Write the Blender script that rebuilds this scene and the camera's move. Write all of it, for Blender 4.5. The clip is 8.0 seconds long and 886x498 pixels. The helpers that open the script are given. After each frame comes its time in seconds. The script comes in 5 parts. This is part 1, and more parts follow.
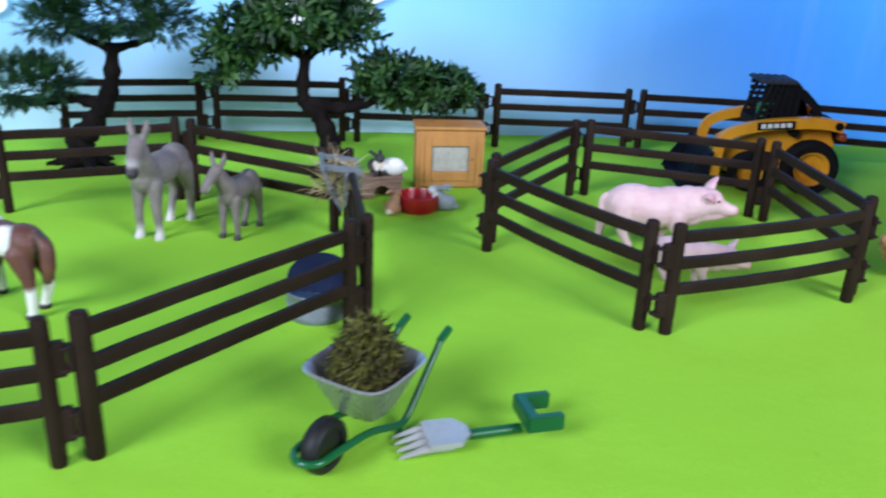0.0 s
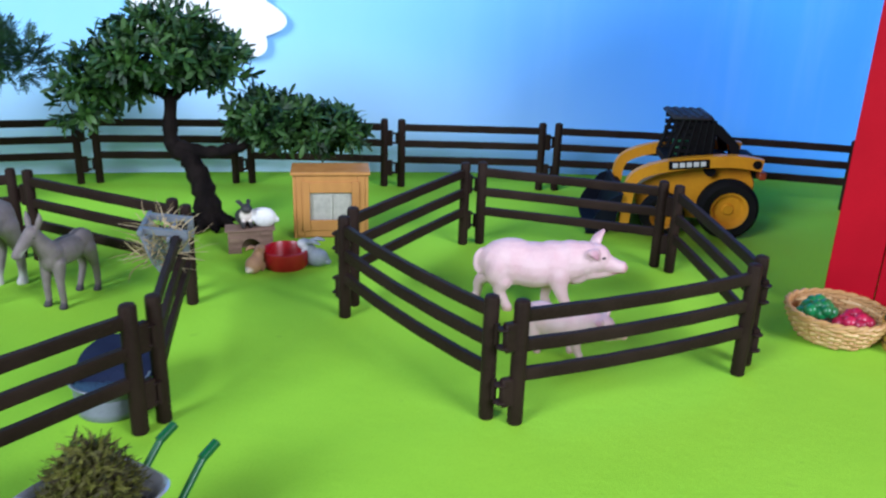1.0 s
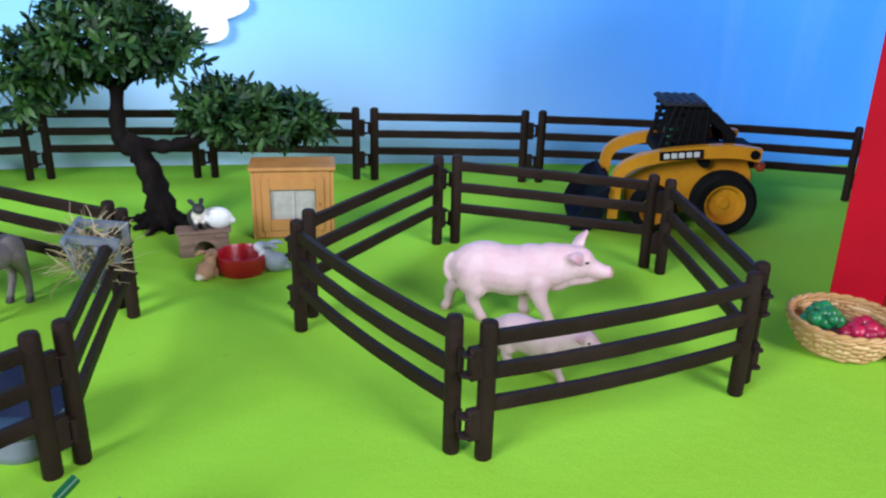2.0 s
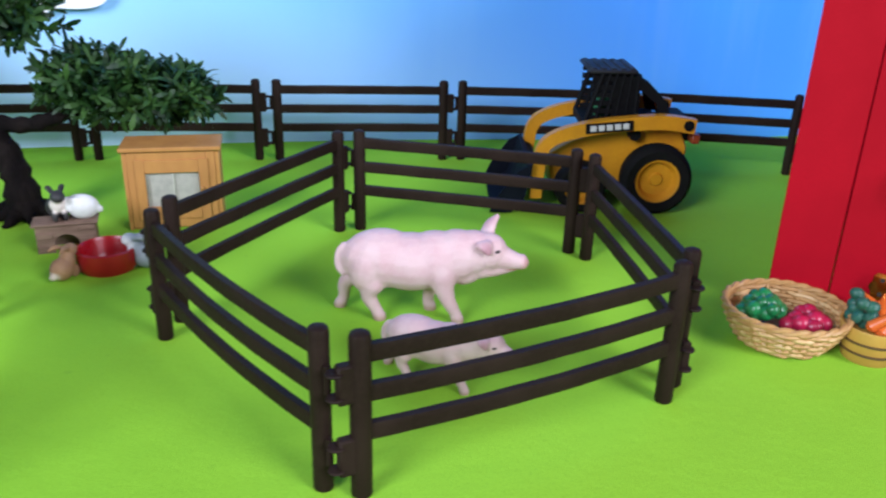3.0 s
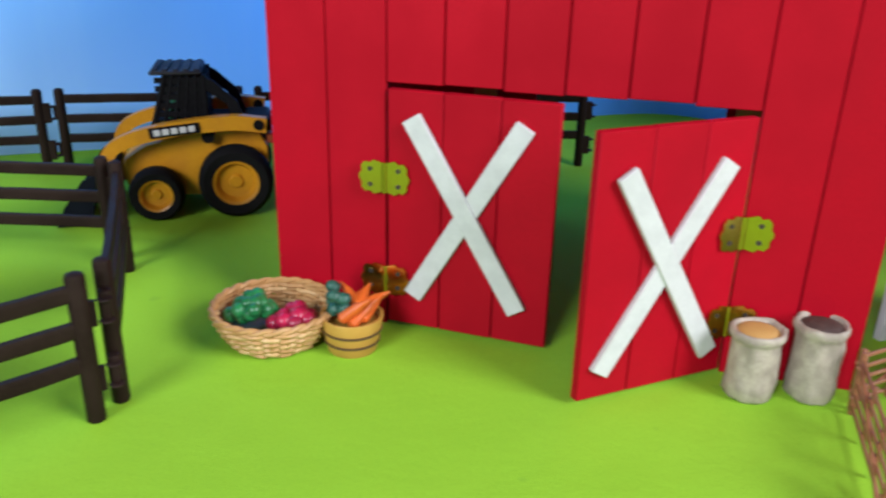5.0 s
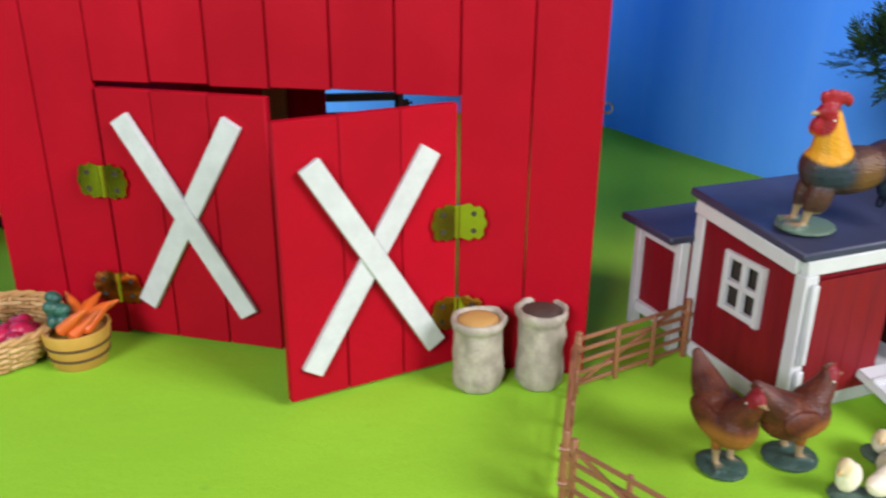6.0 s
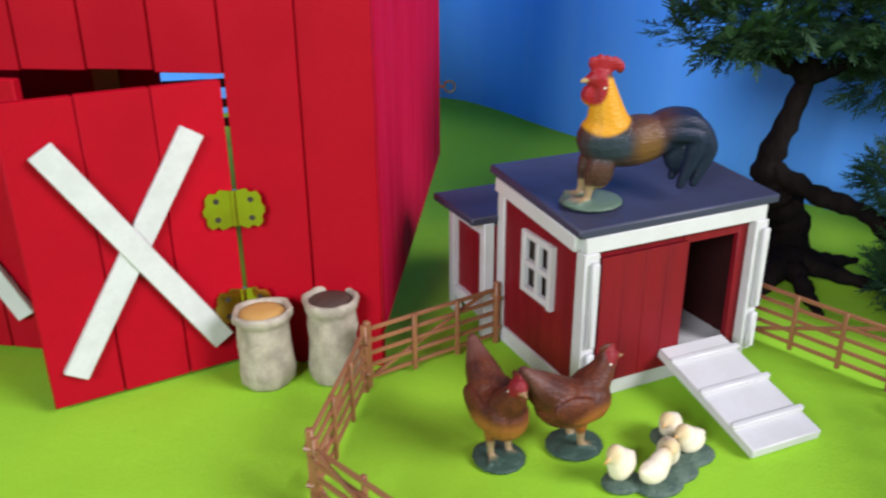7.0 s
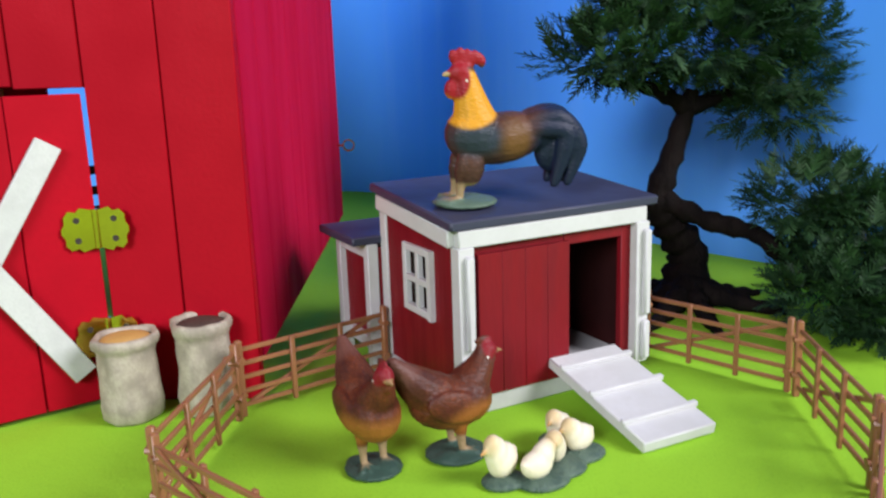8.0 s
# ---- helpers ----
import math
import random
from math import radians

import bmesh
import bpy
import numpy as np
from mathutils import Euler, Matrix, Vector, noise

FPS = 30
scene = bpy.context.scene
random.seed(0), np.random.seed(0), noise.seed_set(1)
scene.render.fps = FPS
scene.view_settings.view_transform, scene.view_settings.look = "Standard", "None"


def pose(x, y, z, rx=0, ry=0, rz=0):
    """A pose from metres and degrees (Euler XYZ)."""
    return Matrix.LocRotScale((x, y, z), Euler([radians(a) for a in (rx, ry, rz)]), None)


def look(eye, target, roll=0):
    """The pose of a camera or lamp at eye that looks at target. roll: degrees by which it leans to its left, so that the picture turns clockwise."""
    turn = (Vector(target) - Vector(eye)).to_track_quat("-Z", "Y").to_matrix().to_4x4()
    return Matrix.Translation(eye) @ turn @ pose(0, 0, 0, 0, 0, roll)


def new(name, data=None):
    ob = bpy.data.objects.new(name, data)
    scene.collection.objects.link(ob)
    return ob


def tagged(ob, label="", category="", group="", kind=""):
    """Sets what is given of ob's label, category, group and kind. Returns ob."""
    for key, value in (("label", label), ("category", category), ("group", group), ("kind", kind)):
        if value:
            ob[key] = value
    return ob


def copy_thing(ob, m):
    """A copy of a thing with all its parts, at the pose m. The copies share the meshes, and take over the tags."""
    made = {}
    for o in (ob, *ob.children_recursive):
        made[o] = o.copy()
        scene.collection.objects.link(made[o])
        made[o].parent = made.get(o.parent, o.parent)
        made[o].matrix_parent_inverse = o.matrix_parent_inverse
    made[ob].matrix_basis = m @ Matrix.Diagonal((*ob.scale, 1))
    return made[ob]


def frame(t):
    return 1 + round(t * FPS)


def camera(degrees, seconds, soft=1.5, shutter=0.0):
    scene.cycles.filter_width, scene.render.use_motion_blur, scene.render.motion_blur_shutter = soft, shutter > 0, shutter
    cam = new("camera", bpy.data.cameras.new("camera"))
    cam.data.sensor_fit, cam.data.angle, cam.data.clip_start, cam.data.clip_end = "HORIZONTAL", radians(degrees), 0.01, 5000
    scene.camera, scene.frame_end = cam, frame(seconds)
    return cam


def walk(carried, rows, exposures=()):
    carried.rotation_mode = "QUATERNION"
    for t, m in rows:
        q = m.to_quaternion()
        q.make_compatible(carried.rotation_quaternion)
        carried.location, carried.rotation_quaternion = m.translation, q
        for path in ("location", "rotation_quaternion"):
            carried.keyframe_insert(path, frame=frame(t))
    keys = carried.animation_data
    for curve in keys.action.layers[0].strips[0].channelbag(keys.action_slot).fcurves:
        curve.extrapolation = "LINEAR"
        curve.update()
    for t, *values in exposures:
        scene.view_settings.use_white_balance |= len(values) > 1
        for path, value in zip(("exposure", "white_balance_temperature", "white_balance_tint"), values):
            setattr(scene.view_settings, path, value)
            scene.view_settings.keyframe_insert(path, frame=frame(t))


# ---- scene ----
cam = camera(57.4, 8.0, soft=2.2, shutter=0.35)
PATH = [
    (0, (0.0809, -0.0177, 0.2252), (-0.0333, 1.8433, -0.4985), 2.61),
    (0.5, (0.1408, 0.0280, 0.2235), (0.0651, 1.9004, -0.4754), 1.18),
    (1, (0.1725, 0.0643, 0.2358), (0.0680, 1.9401, -0.4501), 1.90),
    (1.2, (0.1824, 0.0777, 0.2348), (0.0709, 1.9569, -0.4405), 1.80),
    (2.3, (0.1903, 0.1414, 0.2246), (0.1251, 1.9942, -0.5258), 1.18),
    (2.5, (0.1953, 0.1581, 0.2179), (0.1608, 2.0063, -0.5457), 1.20),
    (3, (0.2179, 0.1870, 0.2121), (0.2470, 2.0323, -0.5586), 1.64),
    (3.5, (0.2554, 0.1969, 0.2079), (0.3772, 2.0369, -0.5665), 1.87),
    (4, (0.3107, 0.1969, 0.2086), (0.5208, 2.0349, -0.5513), 1.88),
    (4.5, (0.3604, 0.1976, 0.2078), (0.6779, 2.0270, -0.5355), 1.76),
    (4.7, (0.3809, 0.1906, 0.2146), (0.7317, 2.0049, -0.5505), 1.64),
    (5.8, (0.4956, 0.1682, 0.2061), (1.0410, 1.9465, -0.5289), 0.72),
    (6, (0.5173, 0.1618, 0.2057), (1.0715, 1.9351, -0.5347), 0.40),
    (6.5, (0.5629, 0.1548, 0.1954), (1.1489, 1.9079, -0.5684), 0.15),
    (7, (0.6001, 0.1553, 0.1953), (1.2380, 1.8904, -0.5678), -0.45),
    (7.5, (0.6258, 0.1471, 0.1836), (1.3354, 1.9127, -0.4323), 0.20),
    (8, (0.6273, 0.1389, 0.1390), (1.4161, 1.9235, -0.3004), -1.82),
]
walk(cam, [(t, look(eye, target, roll)) for t, eye, target, roll in PATH],
     exposures=[(0.0, 0.12, 5500, 16), (3.0, 0.12, 5700, 16), (6.0, 0.06, 6200, 16), (8.0, 0.02, 6250, 16)])

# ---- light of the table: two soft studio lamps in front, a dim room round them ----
world = bpy.data.worlds.new("world")
scene.world = world
world.use_nodes = True
wbg = world.node_tree.nodes["Background"]
wbg.inputs["Color"].default_value = (0.95, 0.97, 1.0, 1)
wbg.inputs["Strength"].default_value = 0.055


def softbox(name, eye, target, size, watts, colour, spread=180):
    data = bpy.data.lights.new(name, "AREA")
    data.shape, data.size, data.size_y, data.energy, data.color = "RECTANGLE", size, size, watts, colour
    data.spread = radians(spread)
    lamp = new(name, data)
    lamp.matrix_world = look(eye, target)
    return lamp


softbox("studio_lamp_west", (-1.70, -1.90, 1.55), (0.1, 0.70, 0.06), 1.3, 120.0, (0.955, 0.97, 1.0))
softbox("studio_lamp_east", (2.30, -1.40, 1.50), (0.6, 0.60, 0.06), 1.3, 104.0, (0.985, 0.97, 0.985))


# ---- materials ----
def nodes_of(name):
    m = bpy.data.materials.new(name)
    m.use_nodes = True
    nt = m.node_tree
    return m, nt, nt.nodes["Principled BSDF"]


def mixed(nt, fac, a, b, blend="MIX"):
    n = nt.nodes.new("ShaderNodeMix")
    n.data_type, n.blend_type = "RGBA", blend
    for sock, v in ((n.inputs["Factor"], fac), (n.inputs["A"], a), (n.inputs["B"], b)):
        if hasattr(v, "is_linked"):
            nt.links.new(v, sock)
        else:
            sock.default_value = v if not isinstance(v, tuple) else (*v[:3], 1)
    return n.outputs["Result"]


def ramp(nt, value, lo, hi, a=0.0, b=1.0):
    n = nt.nodes.new("ShaderNodeMapRange")
    n.interpolation_type = "SMOOTHSTEP"
    nt.links.new(value, n.inputs["Value"])
    for key, v in (("From Min", lo), ("From Max", hi), ("To Min", a), ("To Max", b)):
        n.inputs[key].default_value = v
    return n.outputs["Result"]


def coords(nt, stretch=(1, 1, 1)):
    tc = nt.nodes.new("ShaderNodeTexCoord")
    mp = nt.nodes.new("ShaderNodeMapping")
    mp.inputs["Scale"].default_value = stretch
    nt.links.new(tc.outputs["Object"], mp.inputs["Vector"])
    return mp.outputs["Vector"]


def noisy(nt, vec, scale, detail=3.0, rough=0.55):
    n = nt.nodes.new("ShaderNodeTexNoise")
    n.inputs["Scale"].default_value, n.inputs["Detail"].default_value, n.inputs["Roughness"].default_value = scale, detail, rough
    nt.links.new(vec, n.inputs["Vector"])
    return n.outputs["Fac"]


def bumped(nt, bsdf, height, strength, dist):
    b = nt.nodes.new("ShaderNodeBump")
    b.inputs["Strength"].default_value, b.inputs["Distance"].default_value = strength, dist
    nt.links.new(height, b.inputs["Height"])
    nt.links.new(b.outputs["Normal"], bsdf.inputs["Normal"])


def paint(name, a, b, rough=0.5, metal=0.0, big=25.0, fine=400.0, bump=0.2, dist=0.0004, stretch=(1, 1, 1), vary=0.0, spec=0.5):
    """A surface of colour a, patched with b at two sizes, with a fine relief."""
    m, nt, bsdf = nodes_of(name)
    vec = coords(nt, stretch)
    f1, f2 = noisy(nt, vec, big), noisy(nt, vec, fine)
    c = mixed(nt, ramp(nt, f1, 0.35, 0.7), a, b)
    c = mixed(nt, ramp(nt, f2, 0.35, 0.75, 0.0, 0.5), c, b)
    if vary:
        info = nt.nodes.new("ShaderNodeObjectInfo")
        hv = nt.nodes.new("ShaderNodeHueSaturation")
        nt.links.new(ramp(nt, info.outputs["Random"], 0, 1, 1 - vary, 1 + vary), hv.inputs["Value"])
        nt.links.new(c, hv.inputs["Color"])
        c = hv.outputs["Color"]
    nt.links.new(c, bsdf.inputs["Base Color"])
    nt.links.new(ramp(nt, f1, 0.3, 0.7, rough * 0.85, min(1, rough * 1.15)), bsdf.inputs["Roughness"])
    bsdf.inputs["Metallic"].default_value = metal
    bsdf.inputs["Specular IOR Level"].default_value = spec
    if bump:
        bumped(nt, bsdf, f2, bump, dist)
    return m


def felt_material():
    m, nt, bsdf = nodes_of("green_felt")
    vec = coords(nt)
    c = mixed(nt, ramp(nt, noisy(nt, vec, 5.0, 4), 0.3, 0.7), (0.262, 0.535, 0.025), (0.294, 0.575, 0.030))
    c = mixed(nt, ramp(nt, noisy(nt, vec, 700.0, 3), 0.45, 0.8, 0, 0.5), c, (0.208, 0.46, 0.020))
    c = mixed(nt, ramp(nt, noisy(nt, vec, 60.0, 2), 0.68, 0.78, 0, 0.25), c, (0.14, 0.31, 0.03))
    nt.links.new(c, bsdf.inputs["Base Color"])
    bsdf.inputs["Roughness"].default_value = 0.85
    bsdf.inputs["Specular IOR Level"].default_value = 0.15
    fuzz = nt.nodes.new("ShaderNodeMath")
    fuzz.operation = "MULTIPLY_ADD"
    nt.links.new(noisy(nt, vec, 22.0, 4, 0.6), fuzz.inputs[0])
    fuzz.inputs[1].default_value = 5.0
    nt.links.new(noisy(nt, vec, 1100.0, 3), fuzz.inputs[2])
    bumped(nt, bsdf, fuzz.outputs[0], 0.40, 0.0006)
    return m


def sky_paper_material():
    """Painted sky paper: pale at the foot of its western half, deep blue above and to the east."""
    m, nt, bsdf = nodes_of("painted_sky_paper")
    vec = coords(nt)
    sep = nt.nodes.new("ShaderNodeSeparateXYZ")
    nt.links.new(vec, sep.inputs[0])
    # pale upright bands: light along the paper's folds, put into the colour
    fold_streak = noisy(nt, coords(nt, (26, 26, 2.5)), 1.0, 5)
    # painted sky tones; the eastward darkening also holds some lamp falloff
    east = ramp(nt, sep.outputs["X"], -0.12, 0.50)
    low = mixed(nt, east, (0.58, 0.80, 1.0), (0.110, 0.385, 0.97))
    high = mixed(nt, east, (0.30, 0.62, 1.0), (0.085, 0.345, 1.0))
    c = mixed(nt, ramp(nt, sep.outputs["Z"], -0.02, 0.17), low, high)
    c = mixed(nt, ramp(nt, fold_streak, 0.45, 0.8, 0, 0.14), c, (0.40, 0.68, 1.0))
    nt.links.new(c, bsdf.inputs["Base Color"])
    bsdf.inputs["Roughness"].default_value = 0.75
    bsdf.inputs["Specular IOR Level"].default_value = 0.2
    bumped(nt, bsdf, noisy(nt, vec, 14.0, 2), 0.15, 0.004)
    return m


FELT, SKY = felt_material(), sky_paper_material()
BROWN_PLASTIC = paint("dark_brown_plastic", (0.0150, 0.0086, 0.0066), (0.025, 0.0150, 0.0110), 0.55, spec=0.08, fine=500, bump=0.6, stretch=(1, 1, 1))
TAN_PLASTIC = paint("tan_plastic", (0.30, 0.125, 0.055), (0.24, 0.095, 0.04), 0.42, bump=0.15)
BARN_RED = paint("crimson_barn_paint", (0.39, 0.002, 0.012), (0.335, 0.0018, 0.010), 0.6, spec=0.10, big=18, fine=500, bump=0.25, vary=0.05)
# the barn's crimson, brighter and pinker: sky paper bounce mixed into the colour
BARN_RED_BOUNCE = paint("barn_paint_sky_bounce", (0.46, 0.005, 0.038), (0.40, 0.004, 0.030), 0.75, spec=0.05, big=14, fine=350, bump=0.25, stretch=(6, 6, 0.6), vary=0.05)
RAW_BOARD = paint("raw_fibreboard", (0.55, 0.36, 0.20), (0.47, 0.30, 0.16), 0.7)
WHITE_PAINT = paint("white_paint", (0.57, 0.57, 0.57), (0.52, 0.52, 0.51), 0.45, big=60, bump=0.2)
WHITE_STRIP = paint("white_card_strip", (0.58, 0.59, 0.58), (0.50, 0.51, 0.50), 0.55, big=90, fine=900, bump=0.4)
BRASS = paint("polished_brass", (0.72, 0.55, 0.10), (0.60, 0.44, 0.08), 0.18, metal=1.0, bump=0.05)
# near-black that stands for the shade in screw holes and window openings
HOLE_SHADE = paint("dark_hole_shade", (0.02, 0.015, 0.01), (0.03, 0.02, 0.015), 0.6, bump=0)
COOP_RED = paint("barn_red_wood_stain", (0.19, 0.0045, 0.010), (0.15, 0.0035, 0.008), 0.55, spec=0.25, big=40, fine=260, bump=0.3, stretch=(4, 4, 0.5))
# near-black red: the shade under the coop roof, put into the colour
COOP_SHADE = paint("coop_inside_shade", (0.030, 0.004, 0.004), (0.020, 0.003, 0.003), 0.8, spec=0.15)
SLATE_PAINT = paint("slate_blue_roof_paint", (0.040, 0.043, 0.082), (0.032, 0.034, 0.066), 0.5, bump=0.15)
PALE_PAPER = paint("white_paper", (0.86, 0.88, 0.90), (0.82, 0.84, 0.88), 0.7, bump=0.1)


# ---- mesh helpers ----
def finish(bm, smooth=None):
    bmesh.ops.recalc_face_normals(bm, faces=bm.faces)
    if smooth is not None:
        lim = radians(smooth)
        for f in bm.faces:
            f.smooth = True
        for e in bm.edges:
            e.smooth = len(e.link_faces) == 2 and e.calc_face_angle(0) < lim
    return bm


def mesh_of(name, bm, material, smooth=40):
    finish(bm, smooth)
    me = bpy.data.meshes.new(name)
    bm.to_mesh(me)
    bm.free()
    for one in (material if isinstance(material, (list, tuple)) else [material]):
        me.materials.append(one)
    return me


def part(name, bm, material, parent=None, label="", smooth=40):
    ob = new(name, mesh_of(name, bm, material, smooth))
    if parent is not None:
        ob.parent = parent
    if label:
        ob["label"] = label
    return ob


def piece(name, me, parent, m):
    ob = new(name, me)
    ob.parent = parent
    ob.matrix_basis = m
    return ob


def thing(name, m, label, category, group="", kind=""):
    ob = new(name)
    ob.matrix_world = m
    ob.empty_display_size = 0.01
    return tagged(ob, label, category, group, kind)


def box(bm, c, s, bevel=0.0, turn=None):
    r = bmesh.ops.create_cube(bm, size=1.0)
    vs = r["verts"]
    bmesh.ops.scale(bm, vec=s, verts=vs)
    if bevel:
        es = list({e for v in vs for e in v.link_edges})
        out = bmesh.ops.bevel(bm, geom=es, offset=bevel, segments=1, affect="EDGES")
        vs = list({v for f in out["faces"] for v in f.verts} | {v for v in vs if v.is_valid})
    if turn is not None:
        bmesh.ops.transform(bm, matrix=turn, verts=vs)
    bmesh.ops.translate(bm, vec=c, verts=vs)
    return vs


def block(c, s, bevel=0.0, turn=None):
    bm = bmesh.new()
    box(bm, c, s, bevel, turn)
    return bm


def tube(bm, pts, radii, seg=10, flat=1.0, caps=True):
    """A round tube through pts; flat squashes it across."""
    pts = [Vector(p) for p in pts]
    if not isinstance(radii, (list, tuple)):
        radii = [radii] * len(pts)
    rings, side = [], None
    for i, p in enumerate(pts):
        d = (pts[min(i + 1, len(pts) - 1)] - pts[max(i - 1, 0)]).normalized()
        if side is None:
            side = d.cross(Vector((0, 0, 1)))
            if side.length < 1e-3:
                side = Vector((1, 0, 0))
        side = (side - d * side.dot(d)).normalized()
        up = d.cross(side)
        rings.append([bm.verts.new(p + radii[i] * (side * math.cos(a) + up * flat * math.sin(a))) for a in (2 * math.pi * k / seg for k in range(seg))])
    for a, b in zip(rings, rings[1:]):
        for k in range(seg):
            bm.faces.new((a[k], a[(k + 1) % seg], b[(k + 1) % seg], b[k]))
    if caps:
        bm.faces.new(rings[0][::-1])
        bm.faces.new(rings[-1])
    return rings


def ball(bm, c, r, seg=14, turn=None):
    out = bmesh.ops.create_uvsphere(bm, u_segments=seg, v_segments=max(6, seg * 2 // 3), radius=1.0)
    vs = out["verts"]
    bmesh.ops.scale(bm, vec=r if isinstance(r, tuple) else (r, r, r), verts=vs)
    if turn is not None:
        bmesh.ops.transform(bm, matrix=turn, verts=vs)
    bmesh.ops.translate(bm, vec=c, verts=vs)
    return vs


def lathe(bm, profile, seg=32, c=(0, 0, 0)):
    """Turns a profile of (radius, height) about z; open where it does not reach the axis."""
    rings = []
    for r, z in profile:
        if r < 1e-6:
            rings.append([bm.verts.new((c[0], c[1], c[2] + z))])
        else:
            rings.append([bm.verts.new((c[0] + r * math.cos(a), c[1] + r * math.sin(a), c[2] + z)) for a in (2 * math.pi * k / seg for k in range(seg))])
    for a, b in zip(rings, rings[1:]):
        for k in range(seg):
            k2 = (k + 1) % seg
            if len(a) == 1 and len(b) > 1:
                bm.faces.new((a[0], b[k2], b[k]))
            elif len(b) == 1 and len(a) > 1:
                bm.faces.new((a[k], a[k2], b[0]))
            elif len(a) > 1:
                bm.faces.new((a[k], a[k2], b[k2], b[k]))
    return rings


def outline(bm, pts, y0, y1):
    """A flat outline of (x, z) points given thickness from y0 to y1."""
    a = [bm.verts.new((x, y0, z)) for x, z in pts]
    b = [bm.verts.new((x, y1, z)) for x, z in pts]
    bm.faces.new(a)
    bm.faces.new(b[::-1])
    n = len(pts)
    for k in range(n):
        bm.faces.new((a[k], b[k], b[(k + 1) % n], a[(k + 1) % n]))


def smooth_line(pts, steps):
    """A curve through the points (Catmull-Rom)."""
    pts = [Vector(p) for p in pts]
    ext = [2 * pts[0] - pts[1]] + pts + [2 * pts[-1] - pts[-2]]
    out = []
    for i in range(1, len(ext) - 2):
        p0, p1, p2, p3 = ext[i - 1:i + 3]
        for k in range(steps):
            t = k / steps
            out.append(0.5 * (2 * p1 + (p2 - p0) * t + (2 * p0 - 5 * p1 + 4 * p2 - p3) * t * t + (3 * p1 - p0 - 3 * p2 + p3) * t ** 3))
    return out + [pts[-1]]


# ---- the setting: felt ground, painted sky paper, clouds ----
bm = bmesh.new()
nx, ny = 90, 70
grid = [[bm.verts.new((-1.6 + 3.2 * i / nx, -0.8 + 2.0 * j / ny, 0)) for i in range(nx + 1)] for j in range(ny + 1)]
for j in range(ny):
    for i in range(nx):
        bm.faces.new((grid[j][i], grid[j][i + 1], grid[j + 1][i + 1], grid[j + 1][i]))
tagged(part("ground", bm, FELT), "bright lime green felt sheet laid over the table", "ground", kind="structure")

SKY_FOOT = smooth_line([(-1.5, 0.53, 0), (-1.0, 0.68, 0), (-0.62, 0.785, 0), (-0.43, 0.838, 0), (-0.28, 0.885, 0), (-0.12, 0.923, 0), (0.10, 0.963, 0), (0.26, 0.985, 0), (0.50, 1.012, 0), (0.72, 1.055, 0),
                        (0.86, 1.07, 0), (0.93, 1.02, 0), (0.956, 0.95, 0), (0.972, 0.85, 0), (1.0, 0.73, 0), (1.043, 0.57, 0), (1.09, 0.41, 0)], 10)
bm = bmesh.new()
cols = []
for p, q in zip(SKY_FOOT, SKY_FOOT[1:] + [2 * SKY_FOOT[-1] - SKY_FOOT[-2]]):
    d = (q - p).normalized()
    out = Vector((-d.y, d.x, 0))
    col = []
    for k in range(15):
        z = 0.0 if k == 0 else 0.75 * k / 14
        wave = 0.004 * noise.noise(Vector((p.x * 4, p.y * 4, z * 3)))
        col.append(bm.verts.new(p + out * wave + Vector((0, 0, z))))
    cols.append(col)
for a, b in zip(cols, cols[1:]):
    for k in range(14):
        bm.faces.new((a[k], b[k], b[k + 1], a[k + 1]))
backdrop = part("backdrop", bm, SKY, smooth=80)
sol = backdrop.modifiers.new("thickness", "SOLIDIFY")
sol.thickness, sol.offset = 0.002, 0.0
tagged(backdrop, "sheet of paper painted as a pale to deep blue sky", "backdrop", kind="structure")


def cloud(c, w, h, turn, lobes):
    bm = bmesh.new()
    pts = []
    for k in range(112):
        a = 2 * math.pi * k / 112
        bump = 0.86 + 0.16 * abs(math.cos(lobes * a / 2)) + 0.02 * math.cos((lobes + 2) * a + 1)
        pts.append((0.5 * w * bump * math.cos(a), 0.5 * h * bump * math.sin(a)))
    outline(bm, pts, -0.001, 0.001)
    ob = part("paper_cloud", bm, PALE_PAPER)
    ob.matrix_world = pose(*c, 0, 0, turn)
    return tagged(ob, "white cut-out paper cloud stuck to the sky", "cloud", "paper clouds")


cloud((-0.128, 0.9120, 0.166), 0.160, 0.095, 11, 7)
cloud((-0.490, 0.8150, 0.140), 0.10, 0.055, 16, 4)


# ---- dark brown pen fence ----
PANEL = 0.146


